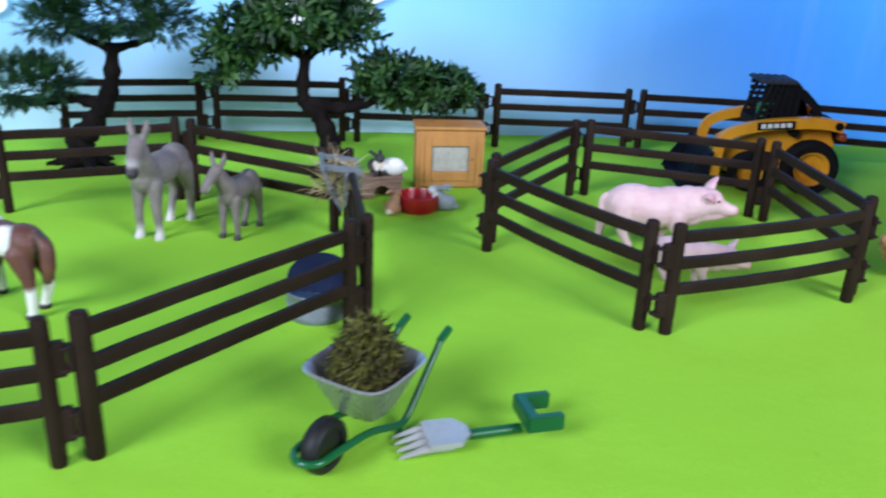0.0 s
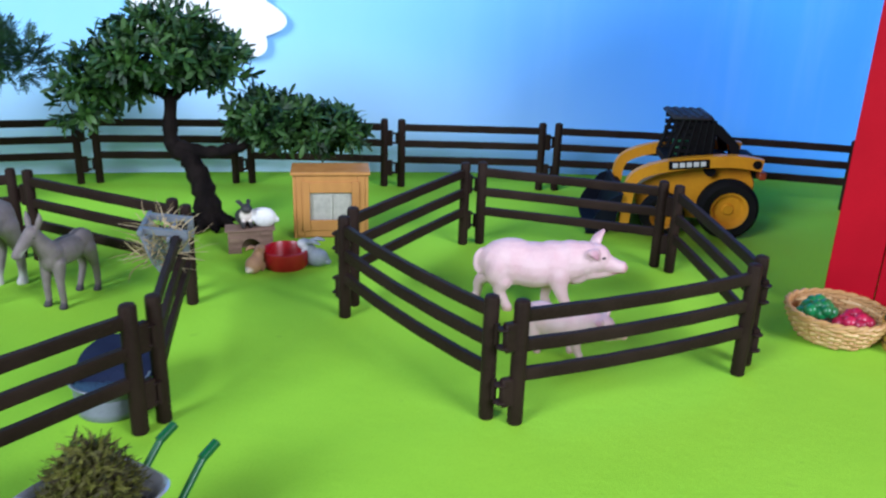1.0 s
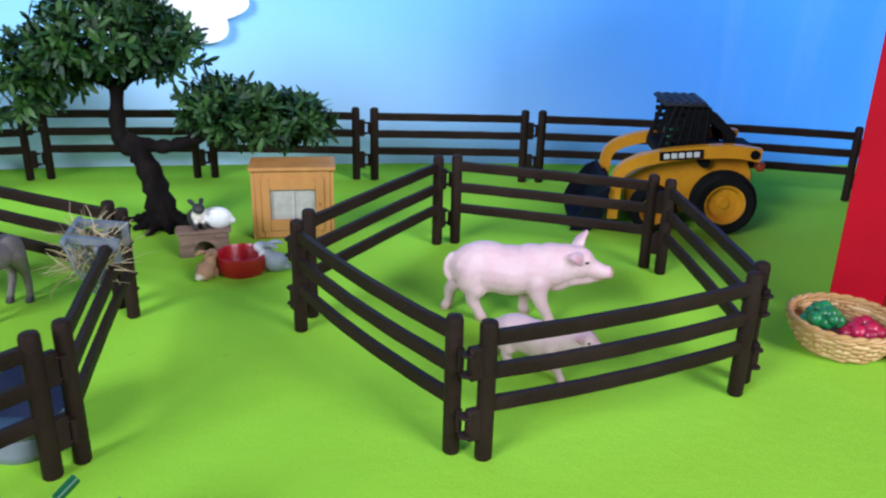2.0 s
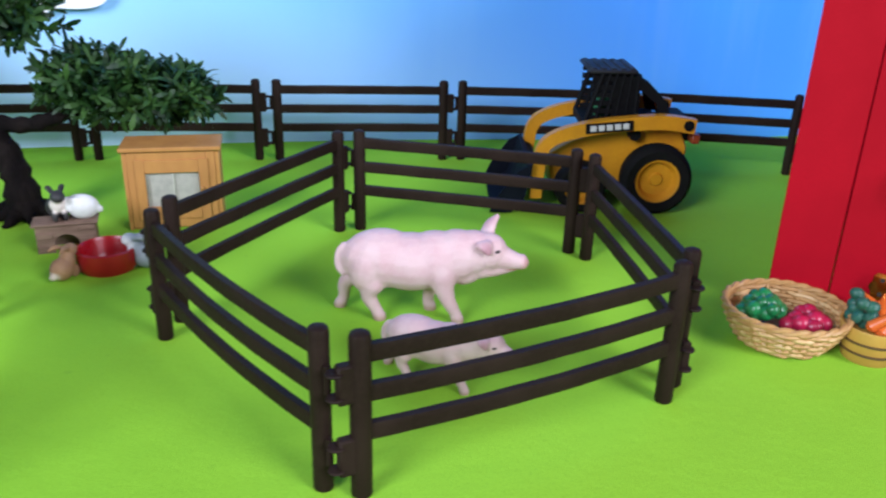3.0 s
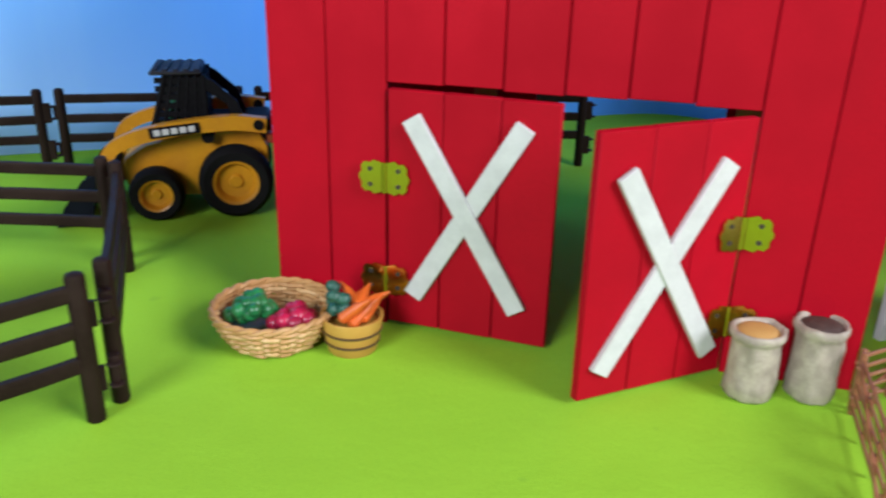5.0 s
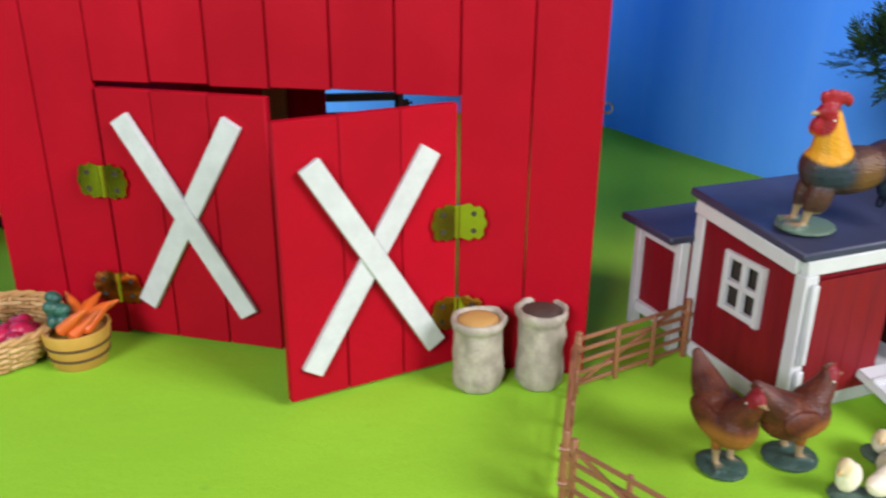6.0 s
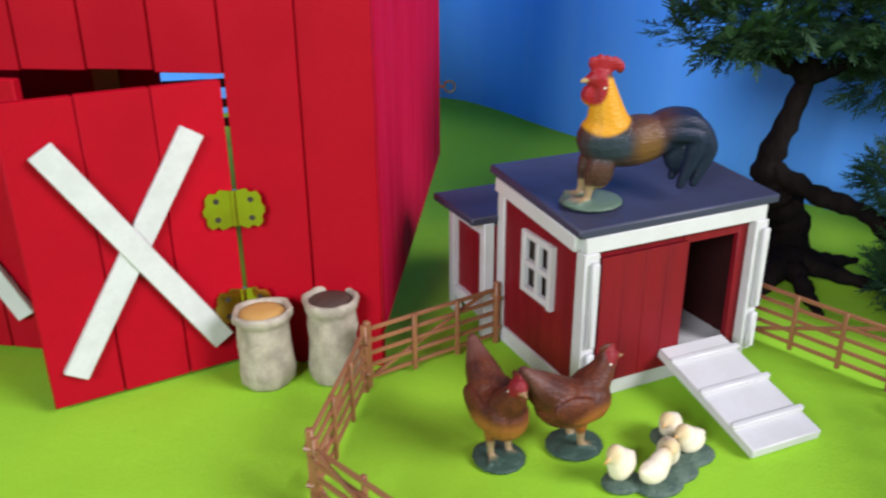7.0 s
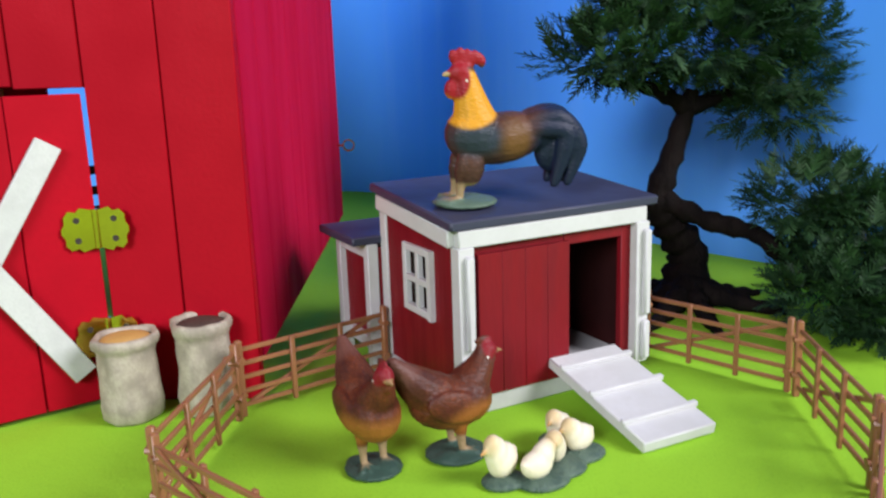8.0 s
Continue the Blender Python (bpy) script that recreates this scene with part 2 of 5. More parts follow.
def fence_panel(bow):
    """One toy fence panel: two posts, three grained rails, link blocks at one end, link rings at the other."""
    top = thing("fence_panel", Matrix(), "dark brown plastic toy fence panel with three wood-grained rails", "fence", "dark fence panels")
    half = PANEL / 2
    for sx in (-1, 1):
        bm = bmesh.new()
        lathe(bm, [(0, 0), (0.0036, 0), (0.0041, 0.0008), (0.0041, 0.0700), (0.0036, 0.0717), (0.0022, 0.0724), (0, 0.0726)], 16, (sx * half, 0, 0))
        part("post", bm, BROWN_PLASTIC, top)
    for z in (0.0295, 0.0465, 0.0635):
        bm = bmesh.new()
        rings = []
        n = 14
        for i in range(n + 1):
            x = -half + PANEL * i / n
            y = bow * (1 - (2 * i / n - 1) ** 2)
            dz = 0.00008 * math.sin(i * 1.7 + z * 900)
            hw = 0.0036 + 0.00006 * math.sin(i * 2.3 + z * 500)
            sec = [(-0.0016, -hw), (0.0016, -hw), (0.0022, -hw * 0.6), (0.0018, -hw * 0.12), (0.0022, hw * 0.3), (0.0016, hw), (-0.0016, hw), (-0.0022, hw * 0.4), (-0.0018, 0), (-0.0022, -hw * 0.5)]
            rings.append([bm.verts.new((x, y + dy, z + dz + h)) for dy, h in sec])
        for a, b in zip(rings, rings[1:]):
            for k in range(10):
                bm.faces.new((a[k], b[k], b[(k + 1) % 10], a[(k + 1) % 10]))
        part("rail", bm, BROWN_PLASTIC, top, smooth=50)
    for z in (0.020, 0.052):
        bm = bmesh.new()
        box(bm, (half + 0.0058, 0, z), (0.0066, 0.0050, 0.0165), 0.0008)
        for dz in (-0.0052, 0.0052):
            lathe(bm, [(0, -0.0006), (0.0032, -0.0006), (0.0036, 0), (0.0032, 0.0006), (0, 0.0006)], 14, (half + 0.0094, 0, z + dz))
        part("link_block", bm, BROWN_PLASTIC, top)
        bm = bmesh.new()
        tube(bm, [(-half - 0.0050, 0, z - 0.006), (-half - 0.0050, 0, z + 0.006)], 0.0015, 8)
        box(bm, (-half - 0.0038, 0, z + 0.004), (0.0032, 0.002, 0.002), 0.0004)
        box(bm, (-half - 0.0038, 0, z - 0.004), (0.0032, 0.002, 0.002), 0.0004)
        part("link_pin", bm, BROWN_PLASTIC, top)
    return top


def panel_pose(p, q):
    d = Vector((q[0] - p[0], q[1] - p[1], 0))
    a = math.degrees(math.atan2(d.y, d.x))
    return pose((p[0] + q[0]) / 2, (p[1] + q[1]) / 2, 0, 0, 0, a) @ Matrix.Diagonal((d.length / PANEL, 1, 1, 1))


bowed, straight = fence_panel(0.0038), fence_panel(0.0008)
PEN = [((0.1774, 0.4472), (0.0789, 0.5645)), ((0.0815, 0.5848), (0.1525, 0.7250)), ((0.1667, 0.7295), (0.3112, 0.6946)), ((0.3210, 0.6834), (0.3381, 0.5290)), ((0.3297, 0.5140), (0.1929, 0.4434))]
RUN = [((-0.378, 0.803), (-0.2490, 0.850)), ((-0.2320, 0.857), (-0.0955, 0.881)), ((-0.0790, 0.884), (0.0606, 0.897)), ((0.0787, 0.898), (0.2260, 0.911)), ((0.2430, 0.913), (0.390, 0.910)), ((0.407, 0.908), (0.5370, 0.889)), ((0.5535, 0.887), (0.6960, 0.8700))]
PADDOCK = [((-0.0888, 0.2757), (0.0010, 0.4115)), ((0.0085, 0.4240), (-0.0300, 0.5720)), ((-0.0440, 0.5845), (-0.1769, 0.6379)), ((-0.1913, 0.6396), (-0.3098, 0.5783)), ((-0.2196, 0.2036), (-0.1015, 0.2676))]
for master, runs in ((bowed, [PEN[0], PEN[4]]), (straight, PEN[1:4] + RUN + PADDOCK)):
    for p, q in runs[1:]:
        copy_thing(master, panel_pose(p, q))
    master.matrix_world = panel_pose(*runs[0])

# ---- red barn ----
BARN_A, BARN_B = Vector((0.4145, 0.6142, 0)), Vector((0.6877, 0.4741, 0))
barn_turn = math.degrees(math.atan2(BARN_B.y - BARN_A.y, BARN_B.x - BARN_A.x))
BARN_W = (BARN_B - BARN_A).length
barn_m = pose(BARN_A.x, BARN_A.y, 0, 0, 0, barn_turn)
barn = thing("toy_barn", barn_m, "crimson painted plank barn with two open front doors and white crosses", "barn")
HI, LINTEL, DEEP = 0.34, 0.1358, 0.213
HINGE_L, HINGE_R = 0.0648, 0.2438


def plank(x0, x1, z0, z1, parent, material, y=0.0, thick=0.005):
    bm = block(((x0 + x1) / 2, y + thick / 2, (z0 + z1) / 2), (x1 - x0 - 0.0005, thick, z1 - z0), 0.0005)
    return part("plank", bm, material, parent)


front = part("front_wall", block((BARN_W / 2, 0.0065, (LINTEL + HI) / 2), (BARN_W - 0.002, 0.002, HI - LINTEL)), BARN_RED, barn)
edges_x = [0, HINGE_L / 2, HINGE_L]
for a, b in zip(edges_x, edges_x[1:]):
    plank(a, b, 0, HI, front, BARN_RED)
span = HINGE_R - HINGE_L
for k in range(6):
    plank(HINGE_L + span * k / 6, HINGE_L + span * (k + 1) / 6, LINTEL + 0.0006 * math.sin(k * 2.1), HI, front, BARN_RED)
for a, b in ((HINGE_R, HINGE_R + 0.032), (HINGE_R + 0.032, BARN_W)):
    plank(a, b, 0, HI, front, BARN_RED)
for name, x0 in (("side_wall", 0.0), ("side_wall", BARN_W - 0.005)):
    rise = 0.026 if x0 else 0.0
    low = 0.016 if x0 else 0.0
    wall = part(name, block((x0 + 0.0025, 0.0052 + DEEP / 2, (HI + low + rise) / 2), (0.0026, DEEP, HI - low - rise)), BARN_RED_BOUNCE, barn, "crimson painted plank side with pink sky bounce in its colour")
    n = 8
    for k in range(n):
        y0, y1 = 0.0055 + DEEP * k / n, 0.0055 + DEEP * (k + 1) / n
        bm = block((x0 + 0.0025, (y0 + y1) / 2, HI / 2), (0.005, y1 - y0 - 0.0006, HI), 0.0005)
        for v in bm.verts:
            if v.co.z < 0.01:
                v.co.z += low + rise * (v.co.y - 0.0055) / DEEP
        part("plank", bm, BARN_RED_BOUNCE, wall)

for x0, x1, bx in ((0.0055, 0.110, 0.072), (0.2470, BARN_W - 0.0055, 0.262)):
    low = 0.045 if x0 > 0.2 else 0.0
    wall = part("back_wall", block(((x0 + x1) / 2, DEEP + 0.004, (HI + low) / 2), (x1 - x0, 0.003, HI - low)), BARN_RED_BOUNCE, barn)
    part("batten", block((bx, DEEP + 0.0005, (HI + low) / 2), (0.018, 0.003, HI - low)), RAW_BOARD, wall, "unpainted fibreboard batten")


def barn_door(hx, swing, mirror, cz, reach):
    """A plank door on two brass hinges; the leaf runs from the hinge towards the middle."""
    m = barn_m @ pose(hx, -0.0005, 0, 0, 0, swing)
    door = part("barn_door", block((mirror * reach / 2, 0.0035, 0.0675), (reach - 0.002, 0.0016, 0.1290)), BARN_RED, barn)
    door.matrix_parent_inverse = barn_m.inverted()
    door.matrix_world = m
    for k in range(3):
        x = mirror * (0.0012 + (reach - 0.0012) / 3 * (k + 0.5))
        bm = block((x, 0.0015, 0.0680), ((reach - 0.0012) / 3 - 0.0004, 0.0050, 0.1300 + 0.0008 * math.sin(k * 3)), 0.0005)
        part("plank", bm, BARN_RED, door)
    for k, lean in enumerate((30.0 if mirror > 0 else 32.0, -31.5)):
        bm = block((0, 0, 0), (0.0104, 0.0030, 0.1145), 0.0004, pose(0, 0, 0, 0, lean))
        bmesh.ops.translate(bm, vec=(mirror * (0.0450 if mirror > 0 else 0.0435 + 0.0028 * (1 - k)), -0.0024 - 0.0026 * k * 0.5, cz), verts=bm.verts)
        part("cross_strip", bm, WHITE_STRIP, door, "white card strip laid as a cross")
    return door


barn_door(HINGE_L, -4.0, 1, 0.0712, 0.0905)
barn_door(HINGE_R, 38.5, -1, 0.0657, 0.0868)


def hinge(x, z, swing, mirror):
    """A notched brass butterfly hinge, one leaf on the wall, one on the door."""
    m = barn_m @ pose(x, -0.0034, z, 0, 0, 0)
    h = thing("butterfly_hinge", m, "polished brass butterfly hinge with screw holes on the barn door", "hinge", "brass hinges")
    shape = [(0.001, -0.0078), (0.006, -0.0092), (0.0078, -0.0075), (0.0105, -0.0082), (0.0125, -0.0060), (0.0125, -0.0030), (0.0138, -0.001), (0.0138, 0.001), (0.0125, 0.0030), (0.0125, 0.0060), (0.0105, 0.0082), (0.0078, 0.0075), (0.006, 0.0092), (0.001, 0.0078)]
    for side, turn in ((-mirror, 0.0), (mirror, swing)):
        bm = bmesh.new()
        outline(bm, [(side * a, b) for a, b in shape], -0.0005, 0.0005)
        leaf = part("leaf", bm, BRASS, h, smooth=20)
        leaf.matrix_basis = pose(0, 0, 0, 0, 0, turn)
        for dz in (-0.0042, 0.0042):
            bm = bmesh.new()
            tube(bm, [(side * 0.0078, -0.0008, dz), (side * 0.0078, 0.0006, dz)], 0.0013, 12)
            part("screw_hole", bm, HOLE_SHADE, leaf)
    bm = bmesh.new()
    tube(bm, [(0, -0.0004, -0.0082), (0, -0.0004, 0.0082)], 0.0014, 12)
    part("knuckle", bm, BRASS, h)


for z in (0.0869, 0.029):
    hinge(HINGE_L, z, -4.0, 1)
for z in (0.0779, 0.0312):
    hinge(HINGE_R, z, 38.5, -1)
bm = bmesh.new()
tube(bm, [(0.0036 * math.cos(a) + 0.0075, 0, 0.0036 * math.sin(a)) for a in (2 * math.pi * k / 20 for k in range(21))], 0.0006, 8)
tube(bm, [(-0.002, 0, 0), (0.004, 0, 0)], 0.0008, 8)
eye_m = barn_m @ pose(BARN_W, DEEP - 0.002, 0.090)
ring = part("screw_eye", bm, BRASS)
ring.matrix_world = eye_m
tagged(ring, "small brass screw eye in the barn's back edge", "screw eye")

# ---- chicken coop ----
COOP_W, COOP_D = 0.088, 0.066
coop_m = pose(0.7545, 0.4147, 0, 0, 0, 4.5) @ Matrix.Diagonal((1.074, 1.015, 0.98, 1))
PITCH = 5.6
coop = thing("chicken_coop", coop_m, "red and white wooden chicken coop with flat slate roof", "coop")
part("plinth", block((COOP_W / 2, 0.0008, 0.0045), (COOP_W, 0.003, 0.009), 0.0005), WHITE_PAINT, coop)
part("plinth", block((0.0008, COOP_D / 2, 0.0045), (0.003, COOP_D - 0.004, 0.009), 0.0005), WHITE_PAINT, coop)
part("floor_board", block((COOP_W / 2, COOP_D / 2, 0.008), (COOP_W - 0.006, COOP_D - 0.004, 0.003)), WHITE_PAINT, coop)
OPEN0, OPEN1 = 0.0485, 0.0775
part("front_wall", block((0.028, 0.0022, 0.040), (0.0405, 0.003, 0.064), 0.0003), COOP_RED, coop)
part("front_wall", block((0.0808, 0.0022, 0.040), (0.0066, 0.003, 0.064), 0.0003), COOP_RED, coop)
part("front_wall", block(((OPEN0 + OPEN1) / 2, 0.0022, 0.0692), (OPEN1 - OPEN0, 0.003, 0.0060), 0.0003), COOP_RED, coop)
slide = part("sliding_door", block((0.029, -0.0006, 0.0385), (0.0405, 0.002, 0.060), 0.0004), COOP_RED, coop)
for k in range(4):
    part("board", block((0.0133 + 0.0103 * k, -0.0013, 0.0385), (0.01015, 0.0016, 0.060), 0.0001), COOP_RED, slide)
part("top_trim", block((COOP_W / 2, -0.0008, 0.0755), (COOP_W, 0.004, 0.0070), 0.0004), WHITE_PAINT, coop)
part("top_trim", block((-0.0008, COOP_D / 2 + 0.001, 0.0788), (0.004, COOP_D, 0.0070), 0.0004, pose(0, 0, 0, PITCH)), WHITE_PAINT, coop)
for x in (0.0025, COOP_W - 0.0025):
    post = part("corner_post", block((x, -0.0005, 0.0395), (0.0065, 0.0065, 0.0655), 0.0004), WHITE_PAINT, coop)
    for z0, z1 in ((0.030, 0.069), (0.009, 0.027)):
        part("slide_strip", block((x + (0.001 if x > 0.05 else 0.0005), -0.0050, (z0 + z1) / 2), (0.0032, 0.0028, z1 - z0), 0.0007), WHITE_PAINT, post)
part("corner_post", block((0.0025, COOP_D - 0.001, 0.0435), (0.0065, 0.006, 0.0740), 0.0004), WHITE_PAINT, coop)
WIN0, WIN1, WZ0, WZ1 = 0.0185, 0.0448, 0.0367, 0.0672
for y0, y1, z0, z1 in ((0.004, WIN0, 0.009, 0.0745), (WIN1, COOP_D - 0.004, 0.009, 0.0785), (WIN0, WIN1, 0.009, WZ0), (WIN0, WIN1, WZ1, 0.0760)):
    part("side_wall", block((0.0018, (y0 + y1) / 2, (z0 + z1) / 2), (0.003, y1 - y0, z1 - z0)), COOP_RED, coop)
part("side_wall", block((COOP_W - 0.0018, COOP_D / 2, 0.0415), (0.003, COOP_D - 0.006, 0.067)), COOP_RED, coop)
# back wall and added inner boards, coloured dark for the shade inside
part("back_wall", block((COOP_W / 2, COOP_D - 0.002, 0.0435), (COOP_W - 0.008, 0.003, 0.071)), COOP_SHADE, coop)
part("shade_lining", block((COOP_W - 0.0040, COOP_D / 2, 0.040), (0.0012, COOP_D - 0.010, 0.060)), COOP_SHADE, coop)
part("shade_lining", block((COOP_W / 2, COOP_D / 2, 0.0715), (COOP_W - 0.009, COOP_D - 0.010, 0.0012)), COOP_SHADE, coop)
win = part("window", block((-0.0006, WIN0 + 0.0016, (WZ0 + WZ1) / 2), (0.0026, 0.0032, WZ1 - WZ0)), WHITE_PAINT, coop, "white four-pane window frame")
# added dark sheets behind the four openings, in place of the shaded interior
for yy in (WIN0 + 0.0072, WIN1 - 0.0072):
    for zz in (WZ0 + 0.0090, WZ1 - 0.0090):
        part("pane", block((0.0024, yy, zz), (0.0008, 0.0088, 0.0130)), HOLE_SHADE, win)
for y, z, sy, sz in ((WIN1 - 0.0016, (WZ0 + WZ1) / 2, 0.0032, WZ1 - WZ0), ((WIN0 + WIN1) / 2, WZ0 + 0.0016, WIN1 - WIN0 - 0.0064, 0.0032), ((WIN0 + WIN1) / 2, WZ1 - 0.0016, WIN1 - WIN0 - 0.0064, 0.0032),
                     ((WIN0 + WIN1) / 2, (WZ0 + WZ1) / 2, 0.0028, WZ1 - WZ0 - 0.0064), ((WIN0 + WIN1) / 2, (WZ0 + WZ1) / 2, WIN1 - WIN0 - 0.0064, 0.0028)):
    part("glazing_bar", block((0.0, y, z), (0.0026, sy, sz), 0.0003), WHITE_PAINT, win)
part("roof", block((COOP_W / 2 + 0.001, COOP_D / 2 + 0.001, 0.0848), (COOP_W + 0.009, COOP_D + 0.009, 0.0042), 0.0008, pose(0, 0, 0, PITCH)), SLATE_PAINT, coop, "slate blue painted roof board")
# the lower nest box behind
AX0, AY0, AY1, AH = -0.005, COOP_D + 0.001, COOP_D + 0.040, 0.0620
nest = part("nest_box", block((0.0320, (AY0 + AY1) / 2, 0.0365), (0.073, AY1 - AY0 - 0.002, 0.047)), COOP_RED, coop, "low red nest box with white framing")
for y in (AY0 + 0.0025, AY1 - 0.0025):
    part("frame_post", block((AX0, y, AH / 2), (0.005, 0.005, AH), 0.0004), WHITE_PAINT, nest)
for z in (0.013, 0.0580):
    part("frame_rail", block((AX0, (AY0 + AY1) / 2, z), (0.0042, AY1 - AY0 - 0.0104, 0.006), 0.0004), WHITE_PAINT, nest)
part("nest_roof", block((0.0290, (AY0 + AY1) / 2 + 0.002, 0.0640), (0.086, AY1 - AY0 + 0.004, 0.0040), 0.0007), SLATE_PAINT, nest)

ramp_thing = thing("coop_ramp", pose(0.8140, 0.4165, 0, 0, 0, 2.5), "white wooden ramp with three cleats leaning on the coop", "ramp")
length, rise = 0.0625, 0.0135
lean = math.degrees(math.atan2(rise, length))
brd = part("board", block((0, -length / 2 + 0.001, 0.0023), (0.0345, length, 0.0046), 0.0005), WHITE_PAINT, ramp_thing)
brd.matrix_basis = pose(0, 0, rise, lean, 0, 0)
for d in (0.009, 0.029, 0.049):
    part("cleat", block((0, -d, 0.0054), (0.0365, 0.0026, 0.0024), 0.0005), WHITE_PAINT, brd)

# ---- small tan fence round the hens ----
LITTLE = 0.072


def little_panel():
    top = thing("small_fence_panel", Matrix(), "tan plastic toy field gate panel with a diagonal brace", "fence", "small tan fence panels")
    h = LITTLE / 2
    for x in (-h, h):
        bm = bmesh.new()
        box(bm, (x, 0, 0.0192), (0.0026, 0.0028, 0.0384), 0.0005)
        part("post", bm, TAN_PLASTIC, top)
        for z in (0.011, 0.029):
            bm = bmesh.new()
            tube(bm, [(x, -0.0022, z), (x, 0.0022, z)], 0.0016, 8)
            part("stud", bm, TAN_PLASTIC, top)
    for x in (-h / 3, h / 3):
        part("upright", block((x, -0.0009, 0.0185), (0.0022, 0.0016, 0.033), 0.0003), TAN_PLASTIC, top)
    for z in (0.0055, 0.0125, 0.0195, 0.0265, 0.0335):
        part("rail", block((0, 0.0004, z), (LITTLE - 0.002, 0.0014, 0.0022), 0.0003), TAN_PLASTIC, top)
    ln = math.hypot(LITTLE - 0.008, 0.028)
    part("brace", block((0, 0.0017, 0.0195), (ln, 0.0013, 0.0022), 0.0003, pose(0, 0, 0, 0, -math.degrees(math.atan2(0.028, LITTLE - 0.008)), 0)), TAN_PLASTIC, top)
    return top


def little_pose(p, q):
    d = Vector((q[0] - p[0], q[1] - p[1], 0))
    return pose((p[0] + q[0]) / 2, (p[1] + q[1]) / 2, 0, 0, 0, math.degrees(math.atan2(d.y, d.x))) @ Matrix.Diagonal((d.length / LITTLE, 1, 0.86, 1))


small = little_panel()
YARD = [((0.6765, 0.4595), (0.7455, 0.4765)), ((0.6370, 0.3900), (0.6740, 0.4560)), ((0.6690, 0.3190), (0.6375, 0.3840)), ((0.8655, 0.4385), (0.8885, 0.3740)), ((0.8880, 0.3690), (0.8500, 0.3030)), ((0.8470, 0.2990), (0.7880, 0.2550))]
for p, q in YARD[1:]:
    copy_thing(small, little_pose(p, q))
small.matrix_world = little_pose(*YARD[0])


# ---- painted figurines ----
def painted(name, base, alt, regions, rough=0.45, fine=700.0, bump=0.35, dist=0.0003, stretch=(1, 1, 1), spec=0.4, feathers=0.0):
    """Hand-painted plastic: a mottled base with soft-edged patches (colour, centre, radii, edge)."""
    m, nt, bsdf = nodes_of(name)
    tc = nt.nodes.new("ShaderNodeTexCoord")
    vec = coords(nt, stretch)
    f1, f2 = noisy(nt, vec, 90.0), noisy(nt, vec, fine)
    c = mixed(nt, ramp(nt, f1, 0.3, 0.7), base, alt)
    c = mixed(nt, ramp(nt, f2, 0.4, 0.75, 0, 0.45), c, alt)
    if feathers:
        vo = nt.nodes.new("ShaderNodeTexVoronoi")
        vo.feature = "DISTANCE_TO_EDGE"
        vo.inputs["Scale"].default_value = feathers
        nt.links.new(coords(nt, (0.6, 1, 1.3)), vo.inputs["Vector"])
        c = mixed(nt, ramp(nt, vo.outputs["Distance"], 0.0, 0.16, 0.42, 0.0), c, tuple(0.35 * v for v in alt))
        f2 = vo.outputs["Distance"]
    for colour, centre, radii, edge in regions:
        mp = nt.nodes.new("ShaderNodeMapping")
        mp.vector_type = "TEXTURE"
        mp.inputs["Location"].default_value, mp.inputs["Scale"].default_value = centre, radii
        nt.links.new(tc.outputs["Object"], mp.inputs["Vector"])
        ln = nt.nodes.new("ShaderNodeVectorMath")
        ln.operation = "LENGTH"
        nt.links.new(mp.outputs["Vector"], ln.inputs[0])
        add = nt.nodes.new("ShaderNodeMath")
        add.operation = "MULTIPLY_ADD"
        nt.links.new(f1, add.inputs[0])
        add.inputs[1].default_value, add.inputs[2].default_value = 0.25, -0.125
        sm = nt.nodes.new("ShaderNodeMath")
        nt.links.new(add.outputs[0], sm.inputs[0])
        nt.links.new(ln.outputs["Value"], sm.inputs[1])
        c = mixed(nt, ramp(nt, sm.outputs[0], 1 - edge, 1 + edge, 1.0, 0.0), c, colour)
    nt.links.new(c, bsdf.inputs["Base Color"])
    bsdf.inputs["Roughness"].default_value, bsdf.inputs["Specular IOR Level"].default_value = rough, spec
    bumped(nt, bsdf, f2, bump, dist)
    return m


def figure(name, shapes, material, voxel, m, label, category, group="", smooth=4, parent=None):
    """One cast figurine: overlapping rounded shapes fused into a single skin. ('b', centre, radii[, turns]) or ('t', points, radii[, flat])."""
    bm = bmesh.new()
    for s in shapes:
        if s[0] == "b":
            ball(bm, s[1], s[2], 14, pose(0, 0, 0, *s[3]) if len(s) > 3 else None)
        else:
            pts, rad = s[1], s[2]
            if len(pts) > 2:
                n = len(pts) - 1
                line = smooth_line(pts, 5)
                rad = [rad[min(i // 5, n - 1)] + (rad[min(i // 5, n - 1) + 1] - rad[min(i // 5, n - 1)]) * ((i - 5 * min(i // 5, n - 1)) / 5) for i in range(len(line))]
                pts = line
            tube(bm, pts, rad, 12, s[3] if len(s) > 3 else 1.0)
            if len(s) <= 3:
                ball(bm, pts[0], rad[0], 12)
                ball(bm, pts[-1], rad[-1], 12)
    ob = part(name, bm, material, parent)
    rm = ob.modifiers.new("fuse", "REMESH")
    rm.mode, rm.voxel_size, rm.use_smooth_shade = "VOXEL", voxel, True
    sm = ob.modifiers.new("soften", "SMOOTH")
    sm.factor, sm.iterations = 0.5, smooth
    if parent is None:
        ob.matrix_world = m
        tagged(ob, label, category, group)
    else:
        ob.matrix_basis = m
    return ob


